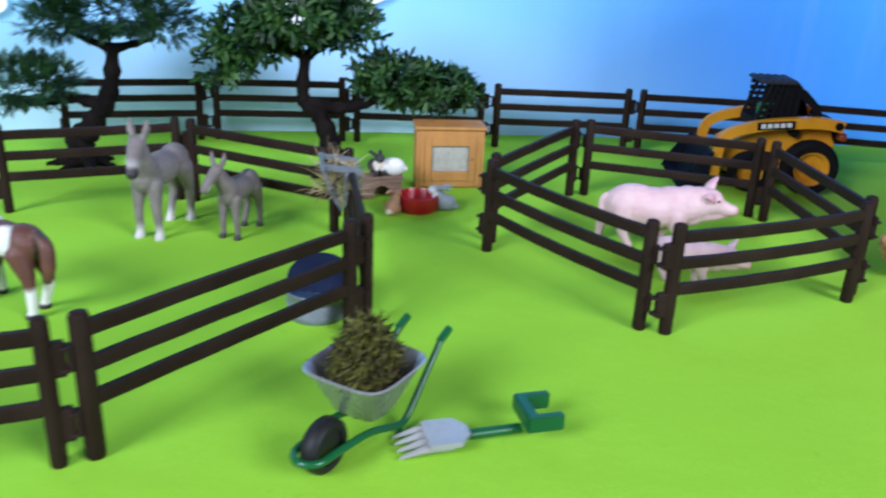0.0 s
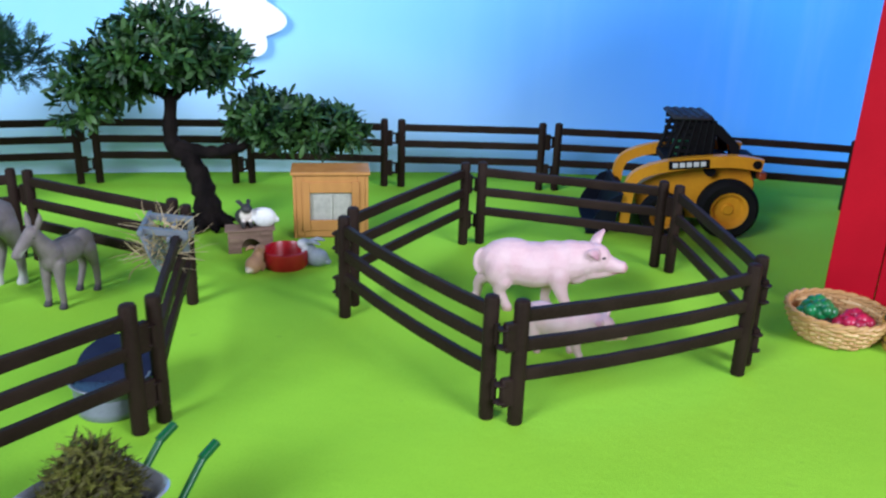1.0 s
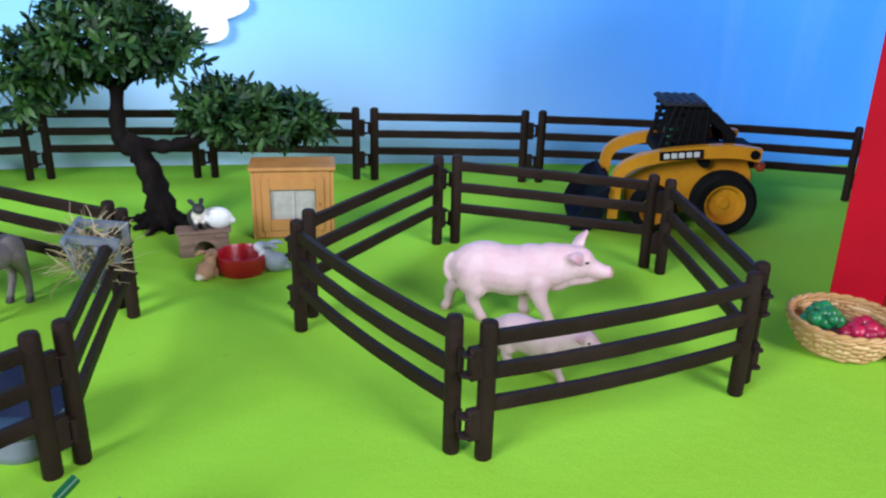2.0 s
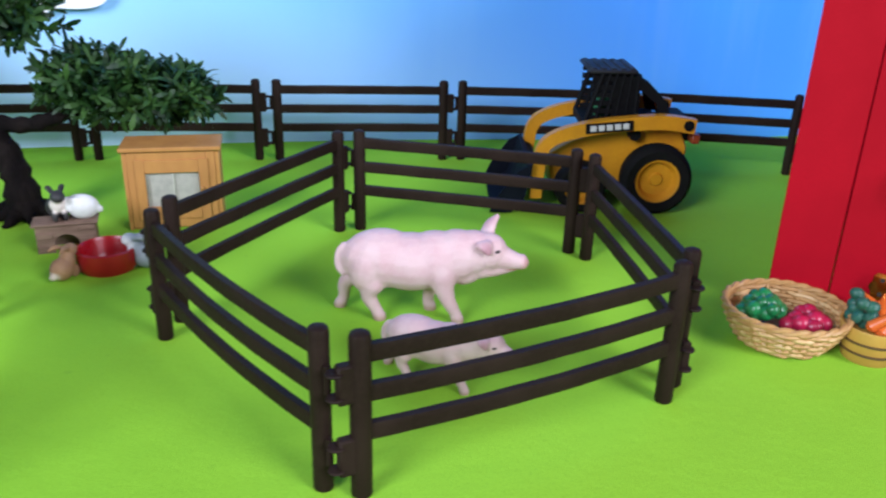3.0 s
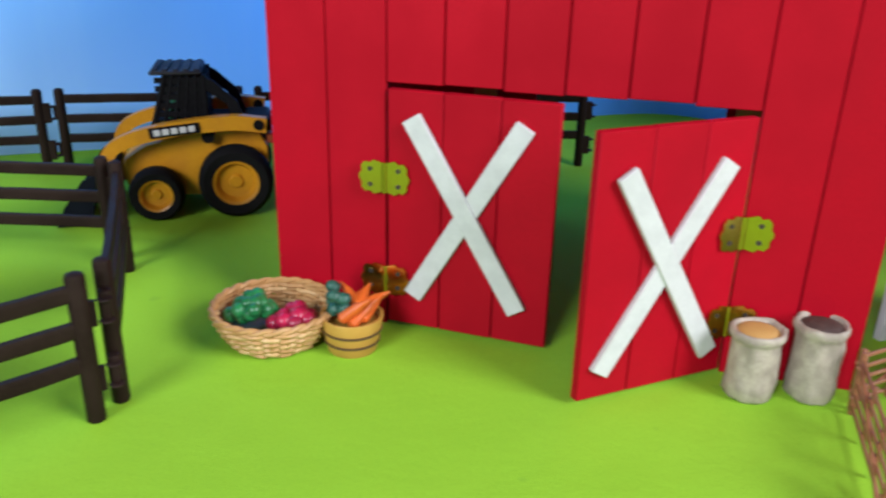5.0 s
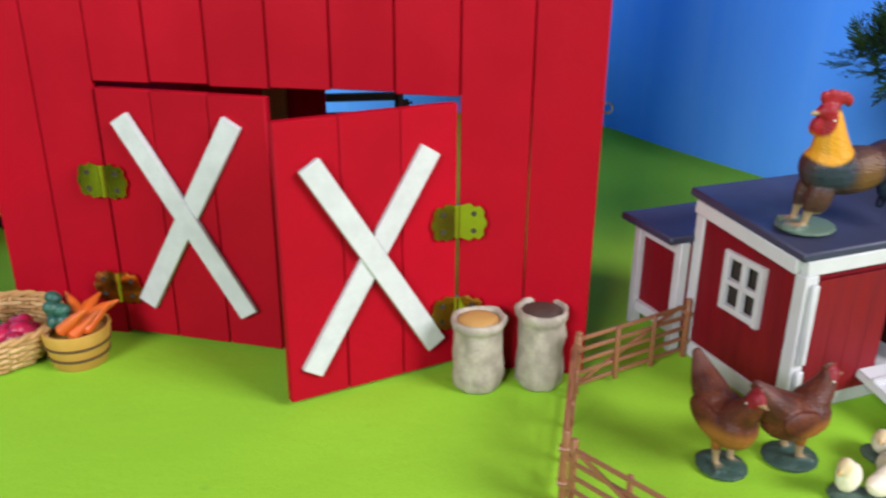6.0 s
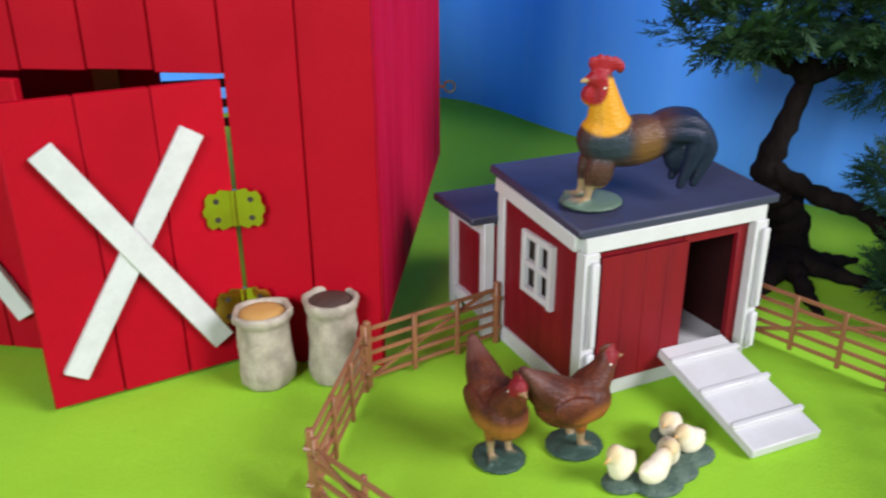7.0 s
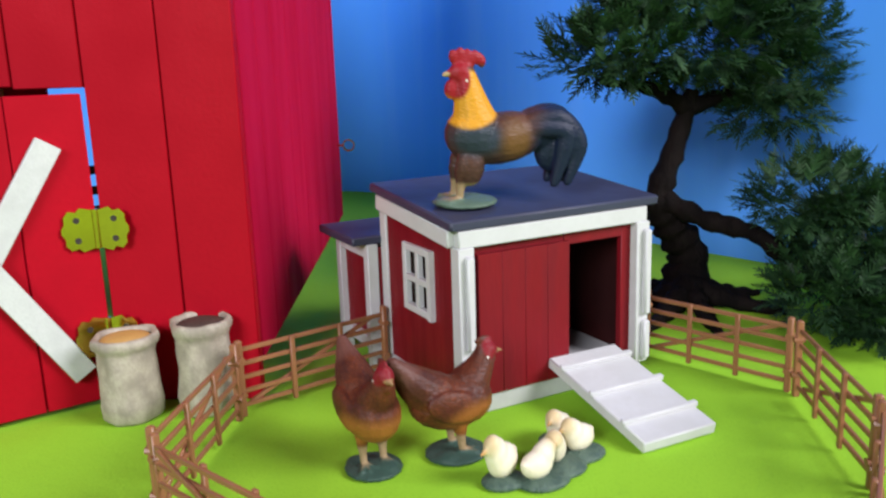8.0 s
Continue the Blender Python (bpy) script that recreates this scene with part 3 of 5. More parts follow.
SOW = painted("pig_pink", (0.58, 0.375, 0.385), (0.63, 0.45, 0.45), [
    ((0.60, 0.33, 0.33), (0.070, 0, 0.0335), (0.004, 0.007, 0.006), 0.5), ((0.42, 0.22, 0.26), (0.0465, -0.0130, 0.0450), (0.0040, 0.003, 0.0040), 0.6), ((0.52, 0.30, 0.33), (0.0490, 0.0095, 0.0550), (0.0050, 0.004, 0.0060), 0.6),
    ((0.02, 0.015, 0.015), (0.0530, 0.0085, 0.0432), (0.0016, 0.004, 0.0009), 0.3), ((0.02, 0.015, 0.015), (0.0530, -0.0085, 0.0432), (0.0016, 0.004, 0.0009), 0.3),
    ((0.42, 0.12, 0.13), (0.0640, 0, 0.0312), (0.006, 0.009, 0.0006), 0.4), ((0.45, 0.30, 0.24), (0.0, 0, 0.0), (0.2, 0.2, 0.0030), 0.5), ((0.50, 0.34, 0.24), (0.002, 0, 0.0165), (0.018, 0.010, 0.0022), 0.6)], rough=0.5, fine=900.0, bump=0.7, dist=0.0005)
sow_shapes = [("b", (-0.012, 0, 0.0335), (0.0245, 0.0158, 0.0172)), ("b", (0.004, 0, 0.0322), (0.0250, 0.0160, 0.0168)), ("b", (0.018, 0, 0.0342), (0.0210, 0.0150, 0.0166)), ("b", (0.030, 0, 0.0372), (0.0160, 0.0132, 0.0150)),
              ("b", (0.039, 0, 0.0392), (0.0130, 0.0112, 0.0130)), ("b", (0.0480, 0, 0.0402), (0.0108, 0.0098, 0.0108)), ("t", [(0.050, 0, 0.0392), (0.059, 0, 0.0362), (0.0670, 0, 0.0345)], [0.0086, 0.0060, 0.0043]), ("b", (0.0680, 0, 0.0350), (0.0018, 0.0050, 0.0046)),
              ("t", [(0.044, 0, 0.0310), (0.053, 0, 0.0308), (0.0620, 0, 0.0318)], [0.0070, 0.0050, 0.0030]), ("b", (0.034, 0, 0.0290), (0.011, 0.0085, 0.0090)),
              ("t", [(0.0440, -0.0080, 0.0478), (0.0462, -0.0110, 0.0470), (0.0488, -0.0120, 0.0425)], [0.0052, 0.0050, 0.0018], 0.5), ("t", [(0.0455, 0.0060, 0.0465), (0.0485, 0.0082, 0.0530), (0.0530, 0.0095, 0.0590)], [0.0052, 0.0048, 0.0016], 0.5),
              ("b", (-0.020, -0.0075, 0.0295), (0.0105, 0.0088, 0.0135), (0, 12, 0)), ("b", (-0.022, 0.0070, 0.0290), (0.0100, 0.0085, 0.0130), (0, 20, 0)), ("b", (0.022, -0.0080, 0.0290), (0.0085, 0.0070, 0.0125), (0, -8, 0)),
              ("t", [(-0.017, -0.0085, 0.022), (-0.0195, -0.0090, 0.0145), (-0.0155, -0.0088, 0.0065), (-0.0130, -0.0088, 0.0012)], [0.0072, 0.0046, 0.0034, 0.0040]),
              ("t", [(-0.026, 0.007, 0.022), (-0.035, 0.0065, 0.0150), (-0.036, 0.006, 0.0065), (-0.0385, 0.006, 0.0012)], [0.0068, 0.0044, 0.0033, 0.0040]),
              ("t", [(0.023, -0.008, 0.022), (0.0260, -0.0085, 0.0135), (0.030, -0.0083, 0.0060), (0.0318, -0.0083, 0.0012)], [0.0064, 0.0044, 0.0034, 0.0040]),
              ("t", [(0.018, 0.007, 0.022), (0.0150, 0.0075, 0.0130), (0.0138, 0.0075, 0.0060), (0.0150, 0.0075, 0.0012)], [0.0064, 0.0042, 0.0033, 0.0040]),
              ("t", [(-0.0345, 0, 0.040), (-0.0378, -0.001, 0.036), (-0.0378, -0.003, 0.029), (-0.0345, -0.004, 0.025)], [0.0024, 0.0019, 0.0018, 0.0019])]
figure("sow_figurine", sow_shapes, SOW, 0.0009, pose(0.2030, 0.5990, 0, 0, 0, -3) @ Matrix.Diagonal((0.97, 0.95, 1.0, 1)), "pale pink sow figurine standing on felt inside the pen", "pig figurine", "pigs in the pen", smooth=8)
figure("piglet_figurine", sow_shapes, SOW, 0.0009, pose(0.2185, 0.5300, 0, 0, 0, -24) @ Matrix.Diagonal((0.65, 0.65, 0.64, 1)), "small pink piglet figurine behind the pen rails", "pig figurine", "pigs in the pen", smooth=12)


def equine(neck=0.0, turn=0.0, grazing=False):
    """A standing donkey or horse, nose along x."""
    hx, hz = 0.030 + neck, 0.0690
    s = [("b", (0, 0, 0.046), (0.024, 0.0112, 0.0122)), ("b", (-0.018, 0, 0.0475), (0.0125, 0.0108, 0.0125)), ("b", (0.016, 0, 0.0455), (0.0120, 0.0102, 0.0135)),
         *([] if grazing else [("t", [(0.017, 0, 0.048), (0.024, turn * 0.3, 0.058), (hx - 0.002, turn * 0.6, hz)], [0.0105, 0.0080, 0.0062]),
         ("t", [(hx - 0.001, turn * 0.6, hz + 0.001), (hx + 0.006, turn, hz - 0.006), (hx + 0.012, turn * 1.4, hz - 0.013)], [0.0064, 0.0052, 0.0040]),
         ("b", (hx + 0.0125, turn * 1.4, hz - 0.0145), (0.0046, 0.0042, 0.0042))])]
    if grazing:
        hx, hz = 0.034, 0.0540
        s += [("t", [(0.014, 0, 0.050), (0.024, 0, 0.0550), (0.034, 0, 0.0535)], [0.0112, 0.0088, 0.0068]), ("t", [(0.034, 0, 0.0545), (0.039, 0, 0.0440), (0.0425, 0, 0.0340)], [0.0070, 0.0058, 0.0044]),
              ("b", (0.0430, 0, 0.0330), (0.0046, 0.0044, 0.0044)), ("b", (0.020, 0, 0.0600), (0.014, 0.0024, 0.0050), (0, 10, 0)), ("b", (0.036, 0, 0.0580), (0.0050, 0.0030, 0.0050))]
    for side in (-1, 1):
        s.append(("t", [(hx - 0.003, turn * 0.6 + side * 0.0035, hz + 0.004), (hx - 0.0045, turn * 0.6 + side * 0.0060, hz + (0.007 if grazing else 0.011)), (hx - 0.0050, turn * 0.6 + side * 0.0068, hz + (0.0095 if grazing else 0.0175))], [0.0022, 0.0028, 0.0010]))
        s.append(("t", [(0.017, side * 0.006, 0.040), (0.019, side * 0.0072, 0.022), (0.0185, side * 0.0078, 0.006), (0.020, side * 0.008, 0.001)], [0.0062, 0.0034, 0.0027, 0.0038]))
        s.append(("t", [(-0.019, side * 0.006, 0.042), (-0.025, side * 0.0066, 0.024), (-0.0225 - side * 0.003, side * 0.007, 0.006), (-0.021 - side * 0.003, side * 0.007, 0.001)], [0.0078, 0.0036, 0.0027, 0.0038]))
    s.append(("t", [(-0.029, 0, 0.053), (-0.0325, 0, 0.045), (-0.0325, 0.001, 0.030), (-0.0315, 0.001, 0.024)], [0.0022, 0.0018, 0.0022, 0.0012]))
    return s


GREY, DARK = (0.135, 0.115, 0.106), (0.035, 0.03, 0.03)
FACE = [((0.34, 0.32, 0.30), (0.041, 0, 0.0555), (0.0085, 0.02, 0.0075), 0.35), (DARK, (0.0440, 0, 0.0535), (0.0058, 0.03, 0.0058), 0.3)]
DONKEY = painted("donkey_grey", GREY, (0.20, 0.172, 0.16), FACE + [
    ((0.55, 0.53, 0.50), (0, 0, 0), (0.2, 0.2, 0.0085), 0.6), (DARK, (0.034, 0.0062, 0.0665), (0.0014, 0.0016, 0.0010), 0.3), (DARK, (0.034, -0.0062, 0.0665), (0.0014, 0.0016, 0.0010), 0.3), ((0.05, 0.04, 0.04), (0.020, 0, 0.066), (0.006, 0.002, 0.014), 0.4), (DARK, (-0.032, 0, 0.026), (0.004, 0.004, 0.007), 0.4)], rough=0.6)
FOAL = painted("foal_grey", (0.12, 0.10, 0.092), (0.17, 0.142, 0.13), [
    ((0.62, 0.60, 0.56), (0.041, 0.016, 0.055), (0.008, 0.02, 0.006), 0.35), (DARK, (0, 0, 0), (0.2, 0.2, 0.0055), 0.3), (DARK, (0.034, -0.001, 0.0675), (0.0016, 0.003, 0.0011), 0.3), (DARK, (0.034, 0.011, 0.0675), (0.0016, 0.003, 0.0011), 0.3), ((0.05, 0.04, 0.04), (-0.002, 0, 0.060), (0.024, 0.003, 0.004), 0.4)], rough=0.6)
WHITE_LEG = (0.68, 0.66, 0.62)
PINTO = painted("pinto_brown", (0.085, 0.030, 0.020), (0.115, 0.045, 0.030), [
    (WHITE_LEG, (0, 0, 0), (0.2, 0.2, 0.021), 0.12), (WHITE_LEG, (-0.010, 0.010, 0.050), (0.008, 0.010, 0.012), 0.2), (WHITE_LEG, (0.012, 0, 0.052), (0.011, 0.02, 0.012), 0.2), (DARK, (0.026, 0, 0.0630), (0.020, 0.004, 0.0058), 0.2), ((0.20, 0.19, 0.19), (0.044, 0, 0.0325), (0.005, 0.008, 0.0045), 0.3), (DARK, (-0.0325, 0, 0.041), (0.0055, 0.005, 0.020), 0.3), ((0.03, 0.02, 0.02), (0, 0, 0), (0.2, 0.2, 0.0035), 0.3)], rough=0.55)
figure("donkey_figurine", equine(0, 0.005), DONKEY, 0.0009, pose(-0.1745, 0.5644, 0, 0, 0, -98) @ Matrix.Diagonal((1.13, 1.04, 1.08, 1)), "grey donkey figurine with pale hooves standing on felt", "donkey figurine", "donkeys")
figure("donkey_foal_figurine", equine(0.002, -0.006), FOAL, 0.0009, pose(-0.1150, 0.5685, 0, 0, 0, -103) @ Matrix.Diagonal((0.80, 0.80, 0.80, 1)), "small brown-grey donkey foal figurine with dark hooves", "donkey figurine", "donkeys")
horse = equine(grazing=True)
horse.append(("t", [(-0.029, 0, 0.055), (-0.036, 0.001, 0.049), (-0.037, 0.002, 0.036), (-0.035, 0.002, 0.026)], [0.0035, 0.0042, 0.0042, 0.0020]))
figure("horse_figurine", horse, PINTO, 0.0009, pose(-0.2110, 0.4170, 0, 0, 0, 158) @ Matrix.Diagonal((1.08, 1.02, 0.95, 1)), "brown and white pinto horse figurine with white socks", "horse figurine")

BASE_GREEN, BASE_GREEN2 = (0.035, 0.072, 0.055), (0.09, 0.14, 0.10)
CLAW = (0.30, 0.21, 0.11)
ROOSTER = painted("rooster_paint", (0.10, 0.034, 0.018), (0.050, 0.026, 0.022), [
    ((0.022, 0.032, 0.046), (0.008, 0, 0.0295), (0.0100, 0.03, 0.0075), 0.35), ((0.13, 0.060, 0.018), (-0.006, 0, 0.028), (0.006, 0.03, 0.009), 0.5),
    ((0.007, 0.013, 0.036), (-0.029, 0, 0.024), (0.0165, 0.03, 0.026), 0.25), ((0.60, 0.27, 0.012), (0.0105, 0, 0.0455), (0.0125, 0.03, 0.0115), 0.10),
    ((0.27, 0.007, 0.014), (0.0155, 0, 0.0545), (0.0050, 0.03, 0.0085), 0.15), ((0.27, 0.007, 0.014), (0.011, 0, 0.0645), (0.013, 0.03, 0.0055), 0.15), ((0.45, 0.32, 0.16), (0.0210, 0, 0.0560), (0.0035, 0.02, 0.0016), 0.2),
    ((0.65, 0.60, 0.52), (0.0118, 0.0050, 0.0535), (0.0006, 0.0012, 0.0006), 0.2), ((0.65, 0.60, 0.52), (0.0118, -0.0050, 0.0535), (0.0006, 0.0012, 0.0006), 0.2),
    (CLAW, (0.0125, 0, 0.0055), (0.014, 0.02, 0.0055), 0.2), (BASE_GREEN2, (0.008, 0, 0.0), (0.03, 0.03, 0.0042), 0.12)], rough=0.5, spec=0.3, fine=420, bump=0.45, dist=0.0007, stretch=(1, 1, 0.3), feathers=520.0)


def bird_feet(x, reach=0.0122):
    out = [("b", (0.001 + x * 0.75, 0, 0.0012), (reach, reach * 0.95, 0.0022)), ("b", (x + 0.004, 0.003, 0.0022), (reach * 0.5, reach * 0.45, 0.0018)), ("b", (x - 0.005, -0.004, 0.0020), (reach * 0.4, reach * 0.4, 0.0018))]
    for side in (-1, 1):
        y = side * 0.0042
        out.append(("t", [(x, y, 0.016), (x + 0.0005, y, 0.008), (x + 0.001, y, 0.0035)], [0.0030, 0.0016, 0.0014]))
        for a in (-0.5, 0.0, 0.5):
            out.append(("t", [(x + 0.001, y, 0.0036), (x + 0.0065 * math.cos(a), y + 0.0065 * math.sin(a), 0.0030)], [0.0012, 0.0009]))
    return out


rooster = bird_feet(0.0135, 0.0128) + [("b", (-0.0250, 0, 0.0240), (0.0085, 0.0052, 0.0125), (0, -12, 0)), ("b", (-0.0180, 0, 0.0300), (0.0080, 0.0060, 0.0080)), ("b", (-0.003, 0, 0.0282), (0.0185, 0.0105, 0.0112), (0, 10, 0)), ("b", (0.0085, 0, 0.0305), (0.0105, 0.0102, 0.0115)), ("b", (0.0105, -0.0045, 0.0175), (0.0056, 0.0044, 0.0088)), ("b", (0.0105, 0.0045, 0.0175), (0.0056, 0.0044, 0.0088)),
    ("t", [(0.0070, 0, 0.0345), (0.0090, 0, 0.044), (0.0110, 0, 0.054)], [0.0092, 0.0066, 0.0044]), ("b", (0.0125, 0, 0.0563), (0.0050, 0.0038, 0.0046)),
    ("t", [(0.0160, 0, 0.0565), (0.0190, 0, 0.0557)], [0.0020, 0.0010]), ("b", (0.0165, 0.0012, 0.0495), (0.0024, 0.0013, 0.0042)), ("b", (0.0165, -0.0012, 0.0495), (0.0024, 0.0013, 0.0042)),
    ("b", (0.0105, 0, 0.0618), (0.0064, 0.0014, 0.0034), (0, 12, 0))] + [("b", (0.0158 - 0.0027 * k, 0, 0.0632 + 0.0014 * (k in (1, 2, 3)) - 0.0006 * k), (0.0017, 0.0013, 0.0028)) for k in range(5)] + [
    ("t", [(-0.010, sd * 0.0020, 0.0315), (-0.0185, sd * 0.0036, 0.0365 + h), (-0.0265, sd * 0.0044, 0.0345 + h), (-0.0335 + c, sd * 0.0044, 0.0235), (-0.0300 + c, sd * 0.0040, 0.0075)], [0.0055, 0.0046, 0.0044, 0.0040, 0.0018])
    for sd, h, c in ((-1, 0.0, 0.0), (1, 0.0, 0.001), (0, 0.001, 0.004), (-1.3, -0.004, 0.006), (1.3, -0.004, 0.007))]
figure("rooster_figurine", rooster, ROOSTER, 0.0006, pose(0.7795, 0.4310, 0.0843, -5.0, 0, 172) @ Matrix.Diagonal((1.08, 0.95, 0.93, 1)), "painted rooster figurine with golden neck standing on the coop roof", "rooster figurine", smooth=3)
HEN = painted("hen_paint", (0.150, 0.036, 0.012), (0.060, 0.014, 0.008), [
    ((0.27, 0.10, 0.018), (0.008, 0, 0.0180), (0.014, 0.03, 0.0070), 0.4), ((0.12, 0.045, 0.032), (-0.020, 0, 0.0420), (0.007, 0.02, 0.006), 0.5),
    ((0.20, 0.008, 0.014), (0.0172, 0, 0.0425), (0.0040, 0.02, 0.0042), 0.2), ((0.30, 0.17, 0.08), (0.0215, 0, 0.0402), (0.0022, 0.02, 0.0012), 0.2),
    ((0.70, 0.66, 0.58), (0.0145, 0.0036, 0.0395), (0.0005, 0.0012, 0.0005), 0.2), ((0.70, 0.66, 0.58), (0.0145, -0.0036, 0.0395), (0.0005, 0.0012, 0.0005), 0.2),
    (CLAW, (0.004, 0, 0.0055), (0.018, 0.02, 0.0055), 0.2), (BASE_GREEN, (0.002, 0, 0.0), (0.03, 0.03, 0.0044), 0.12)], rough=0.5, spec=0.3, fine=420, bump=0.45, dist=0.0007, feathers=620.0)
hen = bird_feet(0.002) + [("b", (0.0, 0, 0.0230), (0.0160, 0.0102, 0.0108), (0, 8, 0)), ("b", (0.0065, 0, 0.0235), (0.0105, 0.0100, 0.0105)), ("t", [(0.0085, 0, 0.0290), (0.0130, 0, 0.0350), (0.0150, 0, 0.0395)], [0.0078, 0.0055, 0.0040]),
    ("b", (0.0160, 0, 0.0410), (0.0044, 0.0036, 0.0040)), ("t", [(0.0190, 0, 0.0405), (0.0225, 0, 0.0398)], [0.0014, 0.0006]), ("b", (0.0150, 0, 0.0452), (0.0040, 0.0010, 0.0022)), ("b", (0.0185, 0, 0.0372), (0.0014, 0.0016, 0.0020)),
    ("t", [(-0.006, 0, 0.0270), (-0.0145, 0, 0.0350), (-0.0215, 0, 0.0435)], [0.0095, 0.0068, 0.0026]), ("b", (-0.002, 0.0088, 0.0245), (0.0115, 0.0022, 0.0065), (0, 18, 0)), ("b", (-0.002, -0.0088, 0.0245), (0.0115, 0.0022, 0.0065), (0, 18, 0))]
figure("hen_figurine", hen, HEN, 0.0006, pose(0.7090, 0.3935, 0, 0, 0, -84) @ Matrix.Diagonal((0.92, 0.92, 0.96, 1)), "red-brown hen figurine on a round green base", "hen figurine", "hens", smooth=3)
figure("hen_figurine", hen, HEN, 0.0006, pose(0.7378, 0.3880, 0, 0, 0, 4) @ Matrix.Diagonal((1.0, 0.98, 0.92, 1)), "red-brown hen figurine on a round green base", "hen figurine", "hens", smooth=3)
CHICK = painted("chick_yellow", (0.74, 0.65, 0.47), (0.78, 0.72, 0.58), [((0.55, 0.28, 0.08), (0.0095, 0, 0.0095), (0.002, 0.003, 0.0013), 0.3), ((0.60, 0.46, 0.24), (0.006, 0, 0.0110), (0.003, 0.004, 0.003), 0.6)], rough=0.5)
CHICK_BASE = paint("green_grey_base", BASE_GREEN, BASE_GREEN2, 0.6, big=220, fine=900, bump=0.8, dist=0.0008)
chicks = thing("chick_figurine", pose(0.7655, 0.3680, 0), "five pale yellow chicks cast on one green base", "chick figurine")
figure("base", [("b", (-0.020, -0.007, 0.0012), (0.0085, 0.0070, 0.0024)), ("b", (-0.008, -0.013, 0.0012), (0.0100, 0.0075, 0.0024)), ("b", (0.002, -0.008, 0.0012), (0.0100, 0.0080, 0.0024)), ("b", (0.014, -0.002, 0.0012), (0.0100, 0.0080, 0.0024)), ("b", (0.012, 0.010, 0.0010), (0.0075, 0.0080, 0.0020))], CHICK_BASE, 0.0006, Matrix(), "", "", parent=chicks)
chick = [("b", (-0.0005, 0, 0.0048), (0.0066, 0.0046, 0.0046)), ("b", (0.0025, 0, 0.0072), (0.0044, 0.0040, 0.0044)), ("b", (0.0042, 0, 0.0094), (0.0036, 0.0033, 0.0032)), ("t", [(0.0075, 0, 0.0092), (0.0100, 0, 0.0087)], [0.0010, 0.0005]), ("b", (-0.0055, 0, 0.0062), (0.0022, 0.0018, 0.0014))]
for x, y, a, up in ((-0.0205, -0.006, 200, 1.25), (-0.0095, -0.0115, 12, 0.95), (0.0015, -0.004, 240, 1.0), (0.0135, -0.001, 190, 1.0), (0.0125, 0.0105, 215, 0.95)):
    figure("chick", chick, CHICK, 0.0006, pose(x, y, 0.0018, 0, 0, a) @ Matrix.Diagonal((0.98, 0.98, 1.1 * up, 1)), "", "", parent=chicks, smooth=3)

# rabbits round the red bowl
RABBIT_TAN = painted("rabbit_tan", (0.36, 0.20, 0.10), (0.30, 0.16, 0.08), [((0.6, 0.5, 0.4), (-0.009, 0, 0.004), (0.003, 0.004, 0.003), 0.4)], rough=0.6)
RABBIT_WHITE = painted("rabbit_white", (0.74, 0.73, 0.70), (0.66, 0.65, 0.62), [], rough=0.6)
RABBIT_BLACK = painted("rabbit_black_white", (0.025, 0.022, 0.022), (0.045, 0.04, 0.04), [((0.70, 0.62, 0.55), (0.0065, 0, 0.0105), (0.0036, 0.006, 0.0050), 0.25), ((0.03, 0.03, 0.03), (0.0065, 0, 0.0165), (0.005, 0.008, 0.0022), 0.2)], rough=0.6)
RABBIT_GREY = painted("rabbit_grey_white", (0.20, 0.225, 0.245), (0.28, 0.31, 0.33), [((0.72, 0.71, 0.70), (0.0085, 0, 0.0120), (0.0055, 0.009, 0.0070), 0.3)], rough=0.6)
sitting = [("b", (-0.002, 0, 0.0068), (0.0072, 0.0060, 0.0068)), ("b", (0.0030, 0, 0.0105), (0.0048, 0.0046, 0.0060)), ("b", (0.0060, 0, 0.0160), (0.0048, 0.0037, 0.0040)), ("t", [(0.003, 0.002, 0.018), (-0.0015, 0.0032, 0.0195), (-0.0055, 0.0040, 0.0185)], [0.0013, 0.0017, 0.0008]),
           ("t", [(0.003, -0.002, 0.018), (-0.0015, -0.0032, 0.0195), (-0.0055, -0.0040, 0.0185)], [0.0013, 0.0017, 0.0008]), ("b", (0.0055, 0.0025, 0.0035), (0.0035, 0.0016, 0.0040)), ("b", (0.0055, -0.0025, 0.0035), (0.0035, 0.0016, 0.0040)), ("b", (-0.009, 0, 0.0045), (0.0022, 0.0022, 0.0022))]
lying = [("b", (0, 0, 0.0066), (0.0092, 0.0066, 0.0070)), ("b", (0.0085, 0, 0.0078), (0.0052, 0.0044, 0.0046)), ("t", [(0.006, 0.0025, 0.0110), (0.001, 0.0040, 0.0120)], [0.0016, 0.0010]), ("t", [(0.006, -0.0025, 0.0110), (0.001, -0.0040, 0.0120)], [0.0016, 0.0010]), ("b", (-0.009, 0, 0.0050), (0.0022, 0.0022, 0.0022))]
figure("rabbit_figurine", sitting, RABBIT_TAN, 0.0007, pose(-0.0034, 0.6346, 0, 0, 0, 70) @ Matrix.Diagonal((1.05, 1.05, 1.05, 1)), "tan rabbit figurine sitting beside the red bowl", "rabbit figurine", "rabbits")
figure("rabbit_figurine", sitting, RABBIT_BLACK, 0.0007, pose(-0.0259, 0.6854, 0.0200, 0, 0, -60) @ Matrix.Diagonal((1.25, 1.25, 1.05, 1)), "black and white rabbit figurine sitting on the hide", "rabbit figurine", "rabbits")
